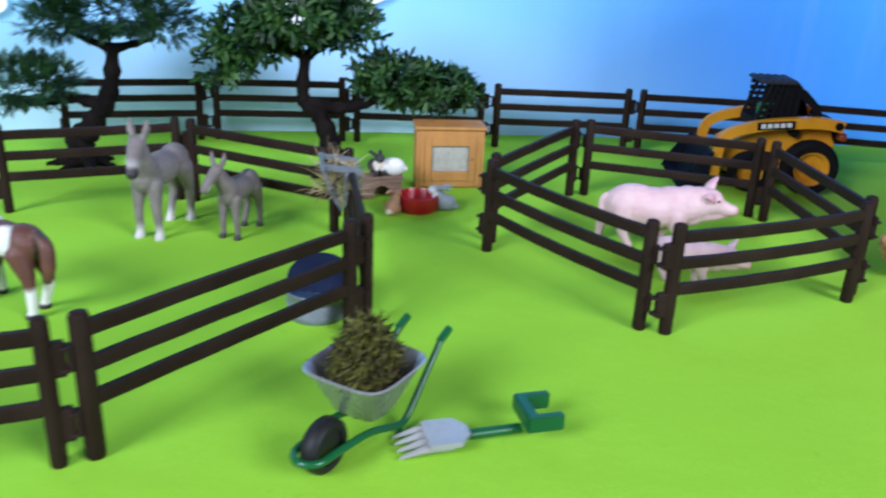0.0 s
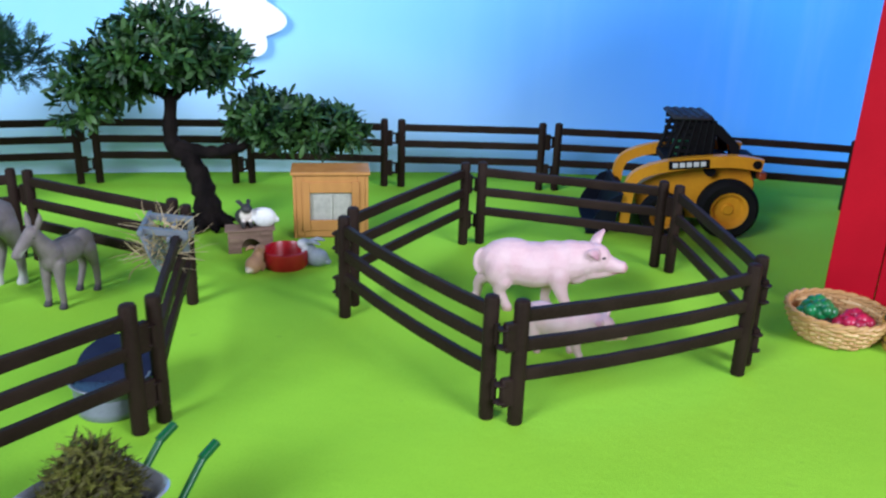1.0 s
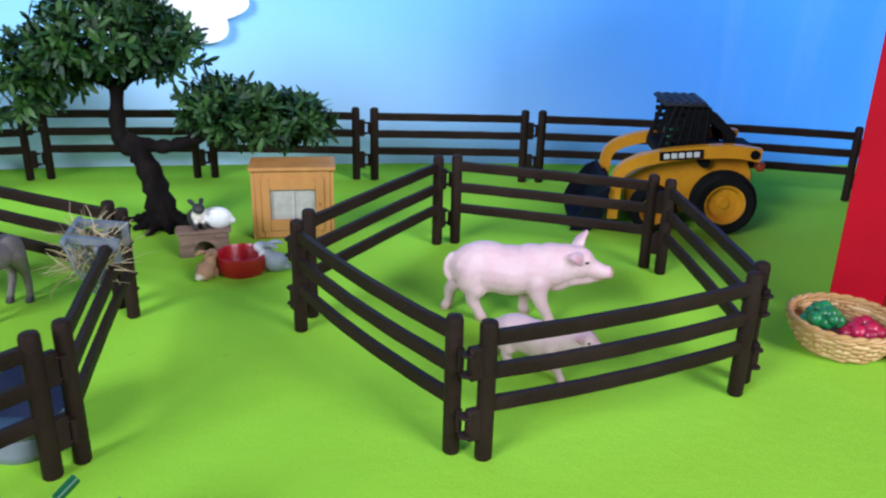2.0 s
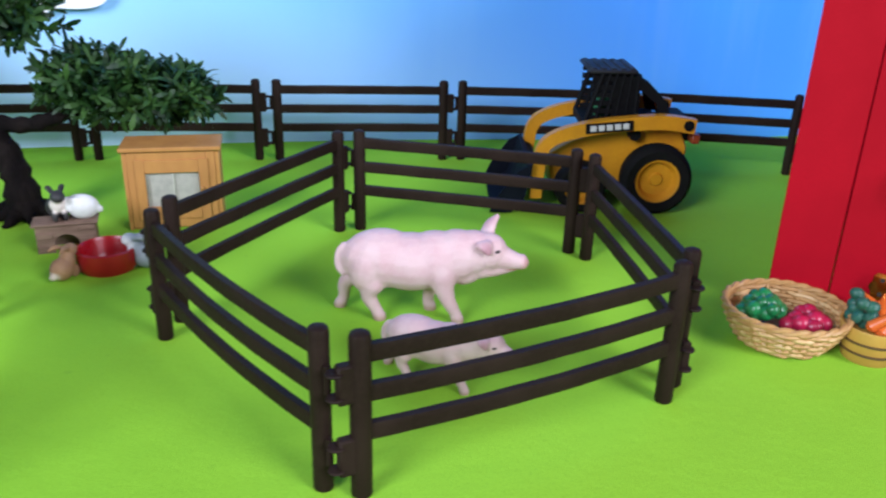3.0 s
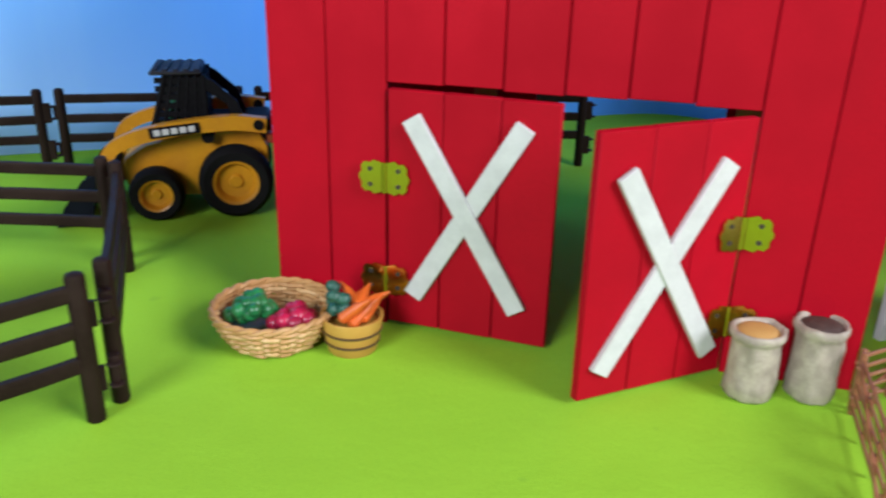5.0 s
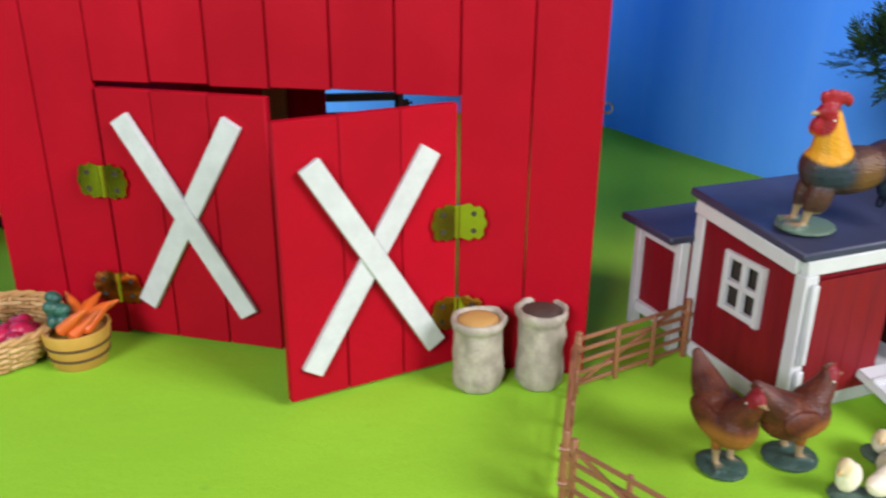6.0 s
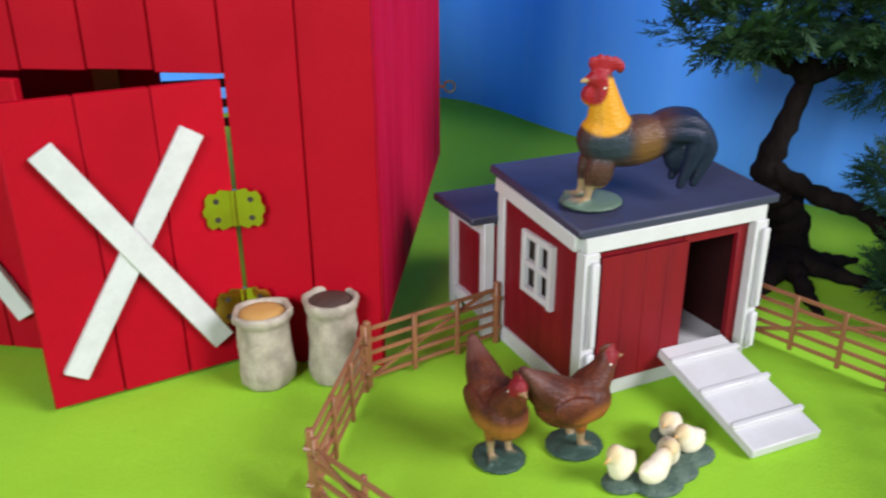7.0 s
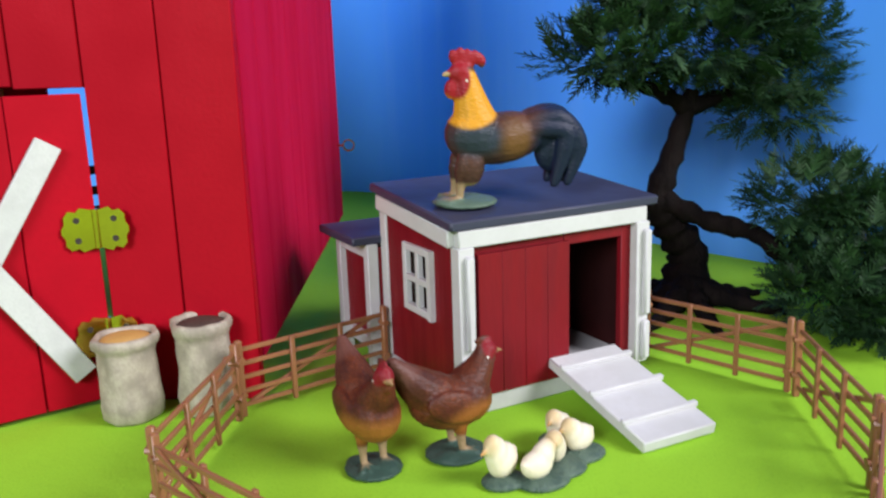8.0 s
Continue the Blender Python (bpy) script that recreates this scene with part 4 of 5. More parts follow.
figure("rabbit_figurine", lying, RABBIT_WHITE, 0.0007, pose(-0.0099, 0.6864, 0.0200, 0, 0, 190) @ Matrix.Diagonal((1.1, 1.1, 1.2, 1)), "white rabbit figurine crouching on the hide", "rabbit figurine", "rabbits")
figure("rabbit_figurine", sitting, RABBIT_GREY, 0.0007, pose(0.0378, 0.6551, 0, 0, 0, 170) @ Matrix.Diagonal((1.3, 1.3, 1.1, 1)), "grey and white rabbit figurine leaning into the bowl", "rabbit figurine", "rabbits")

# ---- wooden rabbit things ----
PINE = paint("honey_pine", (0.45, 0.22, 0.058), (0.37, 0.17, 0.042), 0.5, big=60, fine=300, bump=0.25, stretch=(1, 1, 0.25))
SCREEN = paint("pale_wire_screen", (0.46, 0.45, 0.38), (0.36, 0.35, 0.30), 0.6, big=200, fine=1500, bump=0.6)
HIDE_WOOD = paint("weathered_hide_wood", (0.23, 0.145, 0.10), (0.15, 0.09, 0.06), 0.7, big=150, fine=500, bump=0.6, stretch=(0.3, 1, 1.5))
RED_GLAZE = paint("red_glazed_plastic", (0.36, 0.006, 0.010), (0.28, 0.004, 0.008), 0.3, bump=0.05)
hutch = thing("rabbit_hutch", pose(0.0070, 0.7160, 0, 0, 0, 11.5), "honey pine rabbit hutch with a framed wire screen door", "hutch")
HW, HD, HH = 0.0640, 0.030, 0.0580
for x in (0.0014, HW - 0.0014):
    part("side_panel", block((x, HD / 2, HH / 2 - 0.001), (0.0028, HD, HH - 0.002), 0.0003), PINE, hutch)
part("back_panel", block((HW / 2, HD - 0.001, HH / 2), (HW - 0.006, 0.002, HH - 0.004)), PINE, hutch)
part("floor_panel", block((HW / 2, HD / 2, 0.0016), (HW - 0.006, HD - 0.003, 0.003)), PINE, hutch)
part("roof", block((HW / 2, HD / 2 - 0.001, HH), (HW + 0.003, HD + 0.004, 0.0030), 0.0006), PINE, hutch)
fr = part("face_frame", block((0.0060, 0.0006, HH / 2), (0.0062, 0.0026, HH - 0.004), 0.0003), PINE, hutch)
part("stile", block((HW - 0.0060, 0.0006, HH / 2), (0.0062, 0.0026, HH - 0.004), 0.0003), PINE, fr)
for z in (0.0045, HH - 0.0050):
    part("rail", block((HW / 2, 0.0006, z), (HW - 0.0184, 0.0026, 0.0060), 0.0003), PINE, fr)
hd = part("hutch_door", block((HW / 2, 0.0016, HH / 2), (0.0390, 0.0010, 0.0280)), SCREEN, hutch, "pale wire screen")
for x, z, sx, sz in ((0.0110, HH / 2, 0.0064, 0.0440), (HW - 0.0110, HH / 2, 0.0064, 0.0440), (HW / 2, HH / 2 - 0.0168, HW - 0.0286, 0.0090), (HW / 2, HH / 2 + 0.0168, HW - 0.0286, 0.0090)):
    part("door_frame", block((x, -0.0008, z), (sx, 0.0024, sz), 0.0003), PINE, hd)
part("mullion", block((HW / 2, 0.0004, HH / 2), (0.0016, 0.0012, 0.0250)), SCREEN, hd)
WIRE = mesh_of("wire", block((0, 0, 0), (0.0002, 0.0002, 0.0250)), SCREEN)
for k in range(18):
    piece("wire", WIRE, hd, pose(HW / 2 - 0.0170 + 0.0020 * k, 0.0007, HH / 2))
bm = bmesh.new()
ball(bm, (HW - 0.0125, -0.0030, 0.030), 0.0014, 10)
part("knob", bm, PINE, hd)
hide = thing("rabbit_hide", pose(-0.0214, 0.6834, 0, 0, 0, 18), "low weathered wooden rabbit hide with a round doorway", "hide")
bm = bmesh.new()
arch = [(-0.018, 0), (-0.0075, 0), (-0.0075, 0.006)] + [(-0.0075 * math.cos(a) , 0.006 + 0.0065 * math.sin(a)) for a in (math.pi * k / 8 for k in range(1, 8))] + [(0.0075, 0.006), (0.0075, 0), (0.018, 0), (0.018, 0.0185), (-0.018, 0.0185)]
outline(bm, arch, -0.008, -0.0062)
part("front", bm, HIDE_WOOD, hide)
part("back", block((0, 0.0072, 0.0092), (0.036, 0.0018, 0.0184)), HIDE_WOOD, hide)
for x in (-0.0172, 0.0172):
    part("side", block((x, 0.0006, 0.0092), (0.0018, 0.0112, 0.0184)), HIDE_WOOD, hide)
for k in range(5):
    part("slat", block((0, -0.0078 + 0.0037 * k, 0.0194), (0.0400, 0.0034, 0.0016), 0.0004), HIDE_WOOD, hide)
for k in range(4):
    part("slat", block((0.0128 * (1 if k % 2 else -1), -0.0084, 0.0030 + 0.0044 * k), (0.0100, 0.0010, 0.0036), 0.0003), HIDE_WOOD, hide)
bm = bmesh.new()
lathe(bm, [(0, 0.0015), (0.0150, 0.0015), (0.0170, 0.0050), (0.0178, 0.0128), (0.0190, 0.0145), (0.0205, 0.0138), (0.0208, 0.0100), (0.0200, 0.0030), (0.0180, 0), (0, 0)], 36)
bowl = part("feed_bowl", bm, RED_GLAZE)
bowl.matrix_world = pose(0.0156, 0.6533, 0) @ Matrix.Diagonal((0.9, 0.9, 1, 1))
tagged(bowl, "round dark red glazed feed bowl on the felt", "bowl")

# ---- barrow, fork, rack, tub ----
STEEL = paint("silver_plated_plastic", (0.46, 0.46, 0.46), (0.38, 0.38, 0.38), 0.26, metal=0.55, bump=0.05)
GREEN_PLASTIC = paint("dark_green_plastic", (0.007, 0.10, 0.028), (0.005, 0.075, 0.020), 0.3, bump=0.08)
FORK_GREY = paint("silver_grey_plastic", (0.40, 0.40, 0.39), (0.32, 0.32, 0.31), 0.28, metal=0.25, bump=0.1)
RUBBER = paint("black_rubber", (0.009, 0.009, 0.009), (0.015, 0.014, 0.015), 0.55, spec=0.25, bump=0.3)
GALV = paint("dull_galvanised_grey", (0.20, 0.22, 0.25), (0.15, 0.17, 0.19), 0.42, metal=0.3, big=70, bump=0.2)
WATER_BLUE = paint("dark_blue_inside", (0.012, 0.018, 0.045), (0.016, 0.024, 0.055), 0.25, bump=0.1)


def stem_material(name, cols, rough=0.7):
    m, nt, bsdf = nodes_of(name)
    geo = nt.nodes.new("ShaderNodeNewGeometry")
    cr = nt.nodes.new("ShaderNodeValToRGB")
    els = cr.color_ramp.elements
    while len(els) < len(cols):
        els.new(0.5)
    for k, c in enumerate(cols):
        els[k].position, els[k].color = k / (len(cols) - 1), (*c, 1)
    nt.links.new(geo.outputs["Random Per Island"], cr.inputs["Fac"])
    c = mixed(nt, ramp(nt, noisy(nt, coords(nt), 300.0), 0.35, 0.7, 0, 0.4), cr.outputs["Color"], cols[0])
    nt.links.new(c, bsdf.inputs["Base Color"])
    bsdf.inputs["Roughness"].default_value, bsdf.inputs["Specular IOR Level"].default_value = rough, 0.3
    return m


MOSS = stem_material("dried_moss", [(0.024, 0.016, 0.007), (0.038, 0.034, 0.009), (0.080, 0.080, 0.010), (0.13, 0.135, 0.016), (0.026, 0.016, 0.008), (0.16, 0.17, 0.022), (0.055, 0.055, 0.010)])
HAY = stem_material("dry_hay", [(0.42, 0.33, 0.17), (0.50, 0.41, 0.23), (0.34, 0.25, 0.12), (0.22, 0.20, 0.06)])


def tuft(n, spread, height, width, length, seed, droop=0.5, curl=0.35):
    """A heap of thin bent strips over a spread of (x, y) half sizes."""
    rng = random.Random(seed)
    bm = bmesh.new()
    for _ in range(n):
        a, r = rng.uniform(0, 2 * math.pi), math.sqrt(rng.random())
        x, y = spread[0] * r * math.cos(a), spread[1] * r * math.sin(a)
        z = height * (1 - 0.75 * r * r) * rng.uniform(0.15, 1.0)
        d = Vector((math.cos(a) + rng.uniform(-1, 1), math.sin(a) + rng.uniform(-1, 1), rng.uniform(-0.3, 1.0))).normalized()
        p, side = Vector((x, y, z)), d.cross(Vector((rng.uniform(-1, 1), rng.uniform(-1, 1), 1))).normalized()
        w, step = width * rng.uniform(0.6, 1.4), length * rng.uniform(0.5, 1.3) / 4
        last = None
        for k in range(5):
            ww = w * (1 - 0.2 * k)
            cur = (bm.verts.new(p - side * ww), bm.verts.new(p + side * ww))
            if last:
                bm.faces.new((last[0], last[1], cur[1], cur[0]))
            last = cur
            d = (d + Vector((rng.uniform(-curl, curl), rng.uniform(-curl, curl), rng.uniform(-droop, 0.2 + curl - 0.35)))).normalized()
            p = p + d * step
    return bm


barrow = thing("toy_wheelbarrow", pose(0.0141, 0.2794, 0, 0, 0, 64), "silver wheelbarrow on a dark green frame, with a black wheel", "wheelbarrow")
bm = bmesh.new()
lathe(bm, [(0.0085, -0.0042), (0.0112, -0.0046), (0.0128, -0.0030), (0.0132, 0), (0.0128, 0.0030), (0.0112, 0.0046), (0.0085, 0.0042), (0.0080, 0), (0.0085, -0.0042)], 28)
bmesh.ops.transform(bm, matrix=pose(0, 0, 0.0133, 90, 0, 0), verts=bm.verts)
wheel = part("wheel", bm, RUBBER, barrow)
bm = bmesh.new()
lathe(bm, [(0, -0.0028), (0.0086, -0.0028), (0.0086, 0.0028), (0, 0.0028)], 24)
bmesh.ops.transform(bm, matrix=pose(0, 0, 0.0133, 90, 0, 0), verts=bm.verts)
part("hub", bm, RUBBER, wheel)
bm = bmesh.new()
loop = [(0.040, -0.0125, 0.0060), (0.020, -0.0105, 0.0125), (0.0, -0.0085, 0.0135), (-0.012, -0.0070, 0.0135), (-0.0165, 0, 0.0135), (-0.012, 0.0070, 0.0135), (0.0, 0.0085, 0.0135), (0.020, 0.0105, 0.0125), (0.040, 0.0125, 0.0060)]
tube(bm, smooth_line(loop, 5), 0.0018, 10)
part("frame", bm, GREEN_PLASTIC, barrow)
for side in (-1, 1):
    y = side * 0.0125
    bm = bmesh.new()
    tube(bm, smooth_line([(0.038, y, 0.0062), (0.046, y, 0.0055), (0.052, y, 0.0100), (0.076, y, 0.0330), (0.0800, y, 0.0362)], 5), 0.0017, 10)
    hand = part("handle", bm, GREEN_PLASTIC, barrow)
    bm = bmesh.new()
    tube(bm, [(0.0775, y, 0.0352), (0.0865, y, 0.0385)], 0.0021, 10)
    part("grip", bm, GREEN_PLASTIC, hand)
    bm = bmesh.new()
    tube(bm, [(0.043, y, 0.0060), (0.041, y, 0.0004)], 0.0016, 8)
    part("leg", bm, GREEN_PLASTIC, barrow)
bm = bmesh.new()
rings = []
for z, hx0, hx1, hy in ((0.0130, 0.026, 0.045, 0.0110), (0.0140, 0.024, 0.047, 0.0125), (0.0355, 0.013, 0.0585, 0.0220), (0.0372, 0.011, 0.0605, 0.0238), (0.0378, 0.012, 0.0595, 0.0230), (0.0355, 0.0145, 0.0570, 0.0208), (0.0155, 0.0255, 0.0455, 0.0112)):
    ring_ = []
    cx, hx = (hx0 + hx1) / 2, (hx1 - hx0) / 2
    for k in range(32):
        a = 2 * math.pi * (k + 0.5) / 32
        e = 0.45
        ring_.append(bm.verts.new((cx + hx * math.copysign(abs(math.cos(a)) ** e, math.cos(a)), hy * math.copysign(abs(math.sin(a)) ** e, math.sin(a)), z)))
    rings.append(ring_)
for a, b in zip(rings, rings[1:]):
    for k in range(32):
        bm.faces.new((a[k], a[(k + 1) % 32], b[(k + 1) % 32], b[k]))
bm.faces.new(rings[0][::-1])
bm.faces.new(rings[-1])
bmesh.ops.translate(bm, vec=(0, 0.0035, 0), verts=bm.verts)
part("tub", bm, STEEL, barrow, "polished silver tub")
moss = part("moss_heap", tuft(2600, (0.0175, 0.0140), 0.030, 0.0009, 0.0080, 5, 0.9, 1.1), MOSS)
moss.matrix_world = pose(0.0141, 0.2794, 0, 0, 0, 64) @ pose(0.036, 0.0035, 0.030)
tagged(moss, "heap of dried brown and olive moss in the wheelbarrow", "moss", kind="stuff")
bm = bmesh.new()
lathe(bm, [(0, 0), (0.0165, 0), (0.0150, 0.006), (0.010, 0.012), (0, 0.014)], 20)
part("moss_core", bm, paint("moss_earth", (0.035, 0.018, 0.009), (0.06, 0.035, 0.012), 0.9, big=200, bump=1.0), moss)

fork = thing("hay_fork", pose(0.0468, 0.2989, 0, 0, 0, 19) @ Matrix.Diagonal((1.02, 1.07, 1.02, 1)), "short hay fork with silver tines and a green grip", "fork")
bm = bmesh.new()
outline(bm, [(0.0105, -0.0098), (0.0255, -0.0098), (0.0310, -0.0032), (0.0310, 0.0032), (0.0255, 0.0098), (0.0105, 0.0098)], 0, 0.0026)
bmesh.ops.transform(bm, matrix=pose(0, 0, 0.0052, 90, 0, 0), verts=bm.verts)
headp = part("fork_head", bm, FORK_GREY, fork)
for y in (-0.0076, -0.0026, 0.0026, 0.0076):
    bm = bmesh.new()
    tube(bm, [(0.0220, y, 0.0050), (0.008, y, 0.0046), (-0.003, y * 1.05, 0.0018)], [0.0020, 0.0019, 0.0007], 8)
    part("tine", bm, FORK_GREY, headp)
bm = bmesh.new()
tube(bm, [(0.0275, 0, 0.0044), (0.0570, 0, 0.0050)], 0.0024, 12)
part("shaft", bm, GREEN_PLASTIC, fork)
bm = bmesh.new()
outline(bm, [(0.0560, -0.0110), (0.0740, -0.0110), (0.0740, -0.0070), (0.0620, -0.0070), (0.0620, 0.0070), (0.0740, 0.0070), (0.0740, 0.0110), (0.0560, 0.0110)], 0, 0.0085)
bmesh.ops.transform(bm, matrix=pose(0, 0, 0.0088, 90, 0, 0), verts=bm.verts)
bmesh.ops.bevel(bm, geom=list(bm.edges), offset=0.0008, segments=2, affect="EDGES")
part("grip", bm, GREEN_PLASTIC, fork)

tub = thing("water_tub", pose(-0.0240, 0.4350, 0, 0, 0, 20) @ Matrix.Diagonal((1, 1, 0.8, 1)), "grey galvanised water tub with a dark blue inside", "tub")
bm = bmesh.new()
lathe(bm, [(0, 0), (0.0175, 0), (0.0182, 0.001), (0.0188, 0.006), (0.0182, 0.0070), (0.0192, 0.0140), (0.0186, 0.0150), (0.0200, 0.0225), (0.0210, 0.0235), (0.0205, 0.0242), (0.0192, 0.0236)], 36)
part("wall", bm, GALV, tub)
bm = bmesh.new()
lathe(bm, [(0.0194, 0.0238), (0.0186, 0.0200), (0, 0.0195)], 36)
part("water", bm, WATER_BLUE, tub)
# added tilted disc that stands for the tub's dark inside
bm = bmesh.new()
bmesh.ops.create_cone(bm, cap_ends=True, segments=36, radius1=0.0208, radius2=0.0208, depth=0.0016)
lid = part("lid", bm, WATER_BLUE, tub, "tilted disc standing for the dark blue tub inside")
lid.matrix_basis = pose(0.003, 0.0065, 0.0265, 42, 0, -10)

rack = thing("hay_rack", pose(-0.0225, 0.5405, 0, 0, 0, 104), "grey hay rack hooked over the fence, filled with hay", "hay rack")
for x in (-0.014, 0.014):
    bm = bmesh.new()
    outline(bm, [(-0.0035, 0.0650), (0.0200, 0.0690), (0.0200, 0.0725), (-0.0070, 0.0690), (-0.0070, 0.0560), (-0.0035, 0.0560)], x - 0.002, x + 0.002)
    bmesh.ops.transform(bm, matrix=pose(0, 0, 0, 0, 0, 90), verts=bm.verts)
    part("hook", bm, GALV, rack)
bm = bmesh.new()
box(bm, (0, 0.0205, 0.0705), (0.0420, 0.0030, 0.0035), 0.0005)
box(bm, (0, 0.0040, 0.0655), (0.0420, 0.0024, 0.0035), 0.0005)
part("rim", bm, GALV, rack)
for k in range(8):
    x = -0.0195 + 0.0056 * k
    bm = bmesh.new()
    tube(bm, [(x, 0.0205, 0.0695), (x, 0.0150, 0.0520), (x, 0.0075, 0.0400), (x, 0.0042, 0.0450), (x, 0.0040, 0.0650)], 0.0008, 6)
    part("bar", bm, GALV, rack)
hay = part("hay_bundle", tuft(170, (0.018, 0.010), 0.030, 0.0006, 0.022, 9, 0.2), HAY)
hay.matrix_world = pose(-0.0225, 0.5405, 0, 0, 0, 104) @ pose(0, 0.0115, 0.046)
tagged(hay, "bundle of dry straw-coloured hay in the rack", "hay", kind="stuff")

# ---- baskets of vegetables, sacks ----
WICKER = paint("woven_wicker", (0.50, 0.285, 0.10), (0.40, 0.21, 0.065), 0.55, big=120, fine=800, bump=0.4)
WICKER_LIGHT = paint("pale_wicker", (0.62, 0.41, 0.18), (0.52, 0.32, 0.12), 0.55, big=120, fine=800, bump=0.4)
CLUSTER_GREEN = paint("glossy_green_beads", (0.012, 0.15, 0.042), (0.020, 0.20, 0.055), 0.3, bump=0.1, vary=0.2)
RADISH = paint("radish_red", (0.40, 0.012, 0.055), (0.32, 0.010, 0.040), 0.3, bump=0.1, vary=0.2)
PAIL_WOOD = paint("yellow_pail_wood", (0.52, 0.30, 0.055), (0.45, 0.24, 0.04), 0.5)
PAIL_BAND = paint("dark_pail_band", (0.10, 0.055, 0.02), (0.07, 0.04, 0.015), 0.5)
CARROT = paint("carrot_orange", (0.72, 0.15, 0.018), (0.60, 0.11, 0.012), 0.4, bump=0.3, vary=0.12)
LEAF_DARK = paint("dark_teal_leaf", (0.012, 0.075, 0.052), (0.02, 0.10, 0.065), 0.45, vary=0.15)
basket = thing("wicker_basket", pose(0.4100, 0.5770, 0), "round woven wicker basket of vegetables beside the barn", "basket")
BR0, BR1, BH = 0.0215, 0.0318, 0.0170
stakes = 22
for k in range(9):
    t = (k + 0.5) / 9
    r, z = BR0 + (BR1 - BR0) * t ** 0.75, 0.0015 + BH * t
    bm = bmesh.new()
    pts = [((r + 0.0010 * (1 if (j + k) % 2 else -1)) * math.cos(2 * math.pi * j / (stakes * 2)), (r + 0.0010 * (1 if ((j // 2) + k) % 2 else -1)) * math.sin(2 * math.pi * j / (stakes * 2)), z + 0.0002 * math.sin(j * 2.4 + k)) for j in range(stakes * 2)]
    tube(bm, pts + pts[:1], 0.0014, 6, caps=False)
    part("weaver", bm, WICKER_LIGHT if k % 3 == 1 else WICKER, basket)
for k in range(stakes):
    a = 2 * math.pi * (k + 0.25) / stakes
    bm = bmesh.new()
    tube(bm, [(rr * math.cos(a), rr * math.sin(a), zz) for rr, zz in ((BR0 - 0.004, 0.001), (BR0, 0.002), (BR0 + (BR1 - BR0) * 0.6, BH * 0.5), (BR1 + 0.0006, BH + 0.003))], 0.0011, 6)
    part("stake", bm, WICKER, basket)
bm = bmesh.new()
for ph in (0.0, math.pi):
    pts = [((BR1 + 0.0008 * math.cos(12 * a + ph)) * math.cos(a), (BR1 + 0.0008 * math.cos(12 * a + ph)) * math.sin(a), BH + 0.0032 + 0.0009 * math.sin(12 * a + ph)) for a in (2 * math.pi * j / 96 for j in range(96))]
    tube(bm, pts + pts[:1], 0.0014, 6, caps=False)
part("rim", bm, WICKER, basket)
bm = bmesh.new()
lathe(bm, [(0, 0.0010), (BR0, 0.0010), (BR0 + 0.0006, 0.0020), (0, 0.0024)], 30)
part("bottom", bm, WICKER, basket)
bm = bmesh.new()
lathe(bm, [(0, 0.0065), (0.0235, 0.0065), (0.0235, 0.0070), (0, 0.0075)], 24)
part("liner", bm, LEAF_DARK, basket)


def beads(name, centre, spots, r, material, label, category, group):
    top = thing(name, pose(*centre), label, category, group)
    bm = bmesh.new()
    ball(bm, (0, 0, 0), 1.0, 12)
    me = mesh_of("bead", bm, material)
    for k, (x, y, z) in enumerate(spots):
        s = r * (1 + 0.12 * math.sin(k * 2.7))
        piece("bead", me, top, pose(x, y, z, 20 * k, 0, 30 * k) @ Matrix.Diagonal((s, s, s * 0.95, 1)))
    return top


rng = random.Random(3)
spots = [(0.0120 * math.cos(2.4 * k) * (0.35 + 0.65 * ((k * 7) % 10) / 10), 0.0105 * math.sin(2.4 * k) * (0.35 + 0.65 * ((k * 3) % 10) / 10), 0.003 + 0.0095 * (1 - ((k * 7) % 10) / 12)) for k in range(26)]
beads("green_cluster", (0.3990, 0.5800, 0.0095), spots, 0.0042, CLUSTER_GREEN, "bunch of glossy green bead vegetables in the basket", "vegetables", "vegetables in the basket")
spots = [(0.0115 * math.cos(2.4 * k) * (0.3 + 0.7 * ((k * 7) % 10) / 10), 0.0095 * math.sin(2.4 * k) * (0.3 + 0.7 * ((k * 3) % 10) / 10), 0.002 + 0.006 * (1 - ((k * 7) % 10) / 12)) for k in range(20)]
beads("radish_bunch", (0.4210, 0.5710, 0.0090), spots, 0.0044, RADISH, "bunch of round crimson radishes in the basket", "vegetables", "vegetables in the basket")

pail = thing("wooden_pail", pose(0.4500, 0.5605, 0), "small yellow wooden pail with dark bands beside the barn", "pail")
bm = bmesh.new()
lathe(bm, [(0, 0), (0.0125, 0), (0.0130, 0.0005), (0.0166, 0.0195), (0.0164, 0.0202), (0.0152, 0.0200), (0.0146, 0.0160), (0, 0.0158)], 36)
part("wall", bm, PAIL_WOOD, pail)
for z in (0.0062, 0.0125):
    r = 0.0129 + 0.0037 * z / 0.0195
    bm = bmesh.new()
    lathe(bm, [(r, z - 0.0007), (r + 0.0008, z - 0.0005), (r + 0.0008, z + 0.0005), (r + 0.0002, z + 0.0007)], 36)
    part("band", bm, PAIL_BAND, pail)
carrots = thing("carrot_bunch", pose(0.4500, 0.5605, 0.0150), "bunch of orange carrots with dark teal tops in the pail", "carrots")
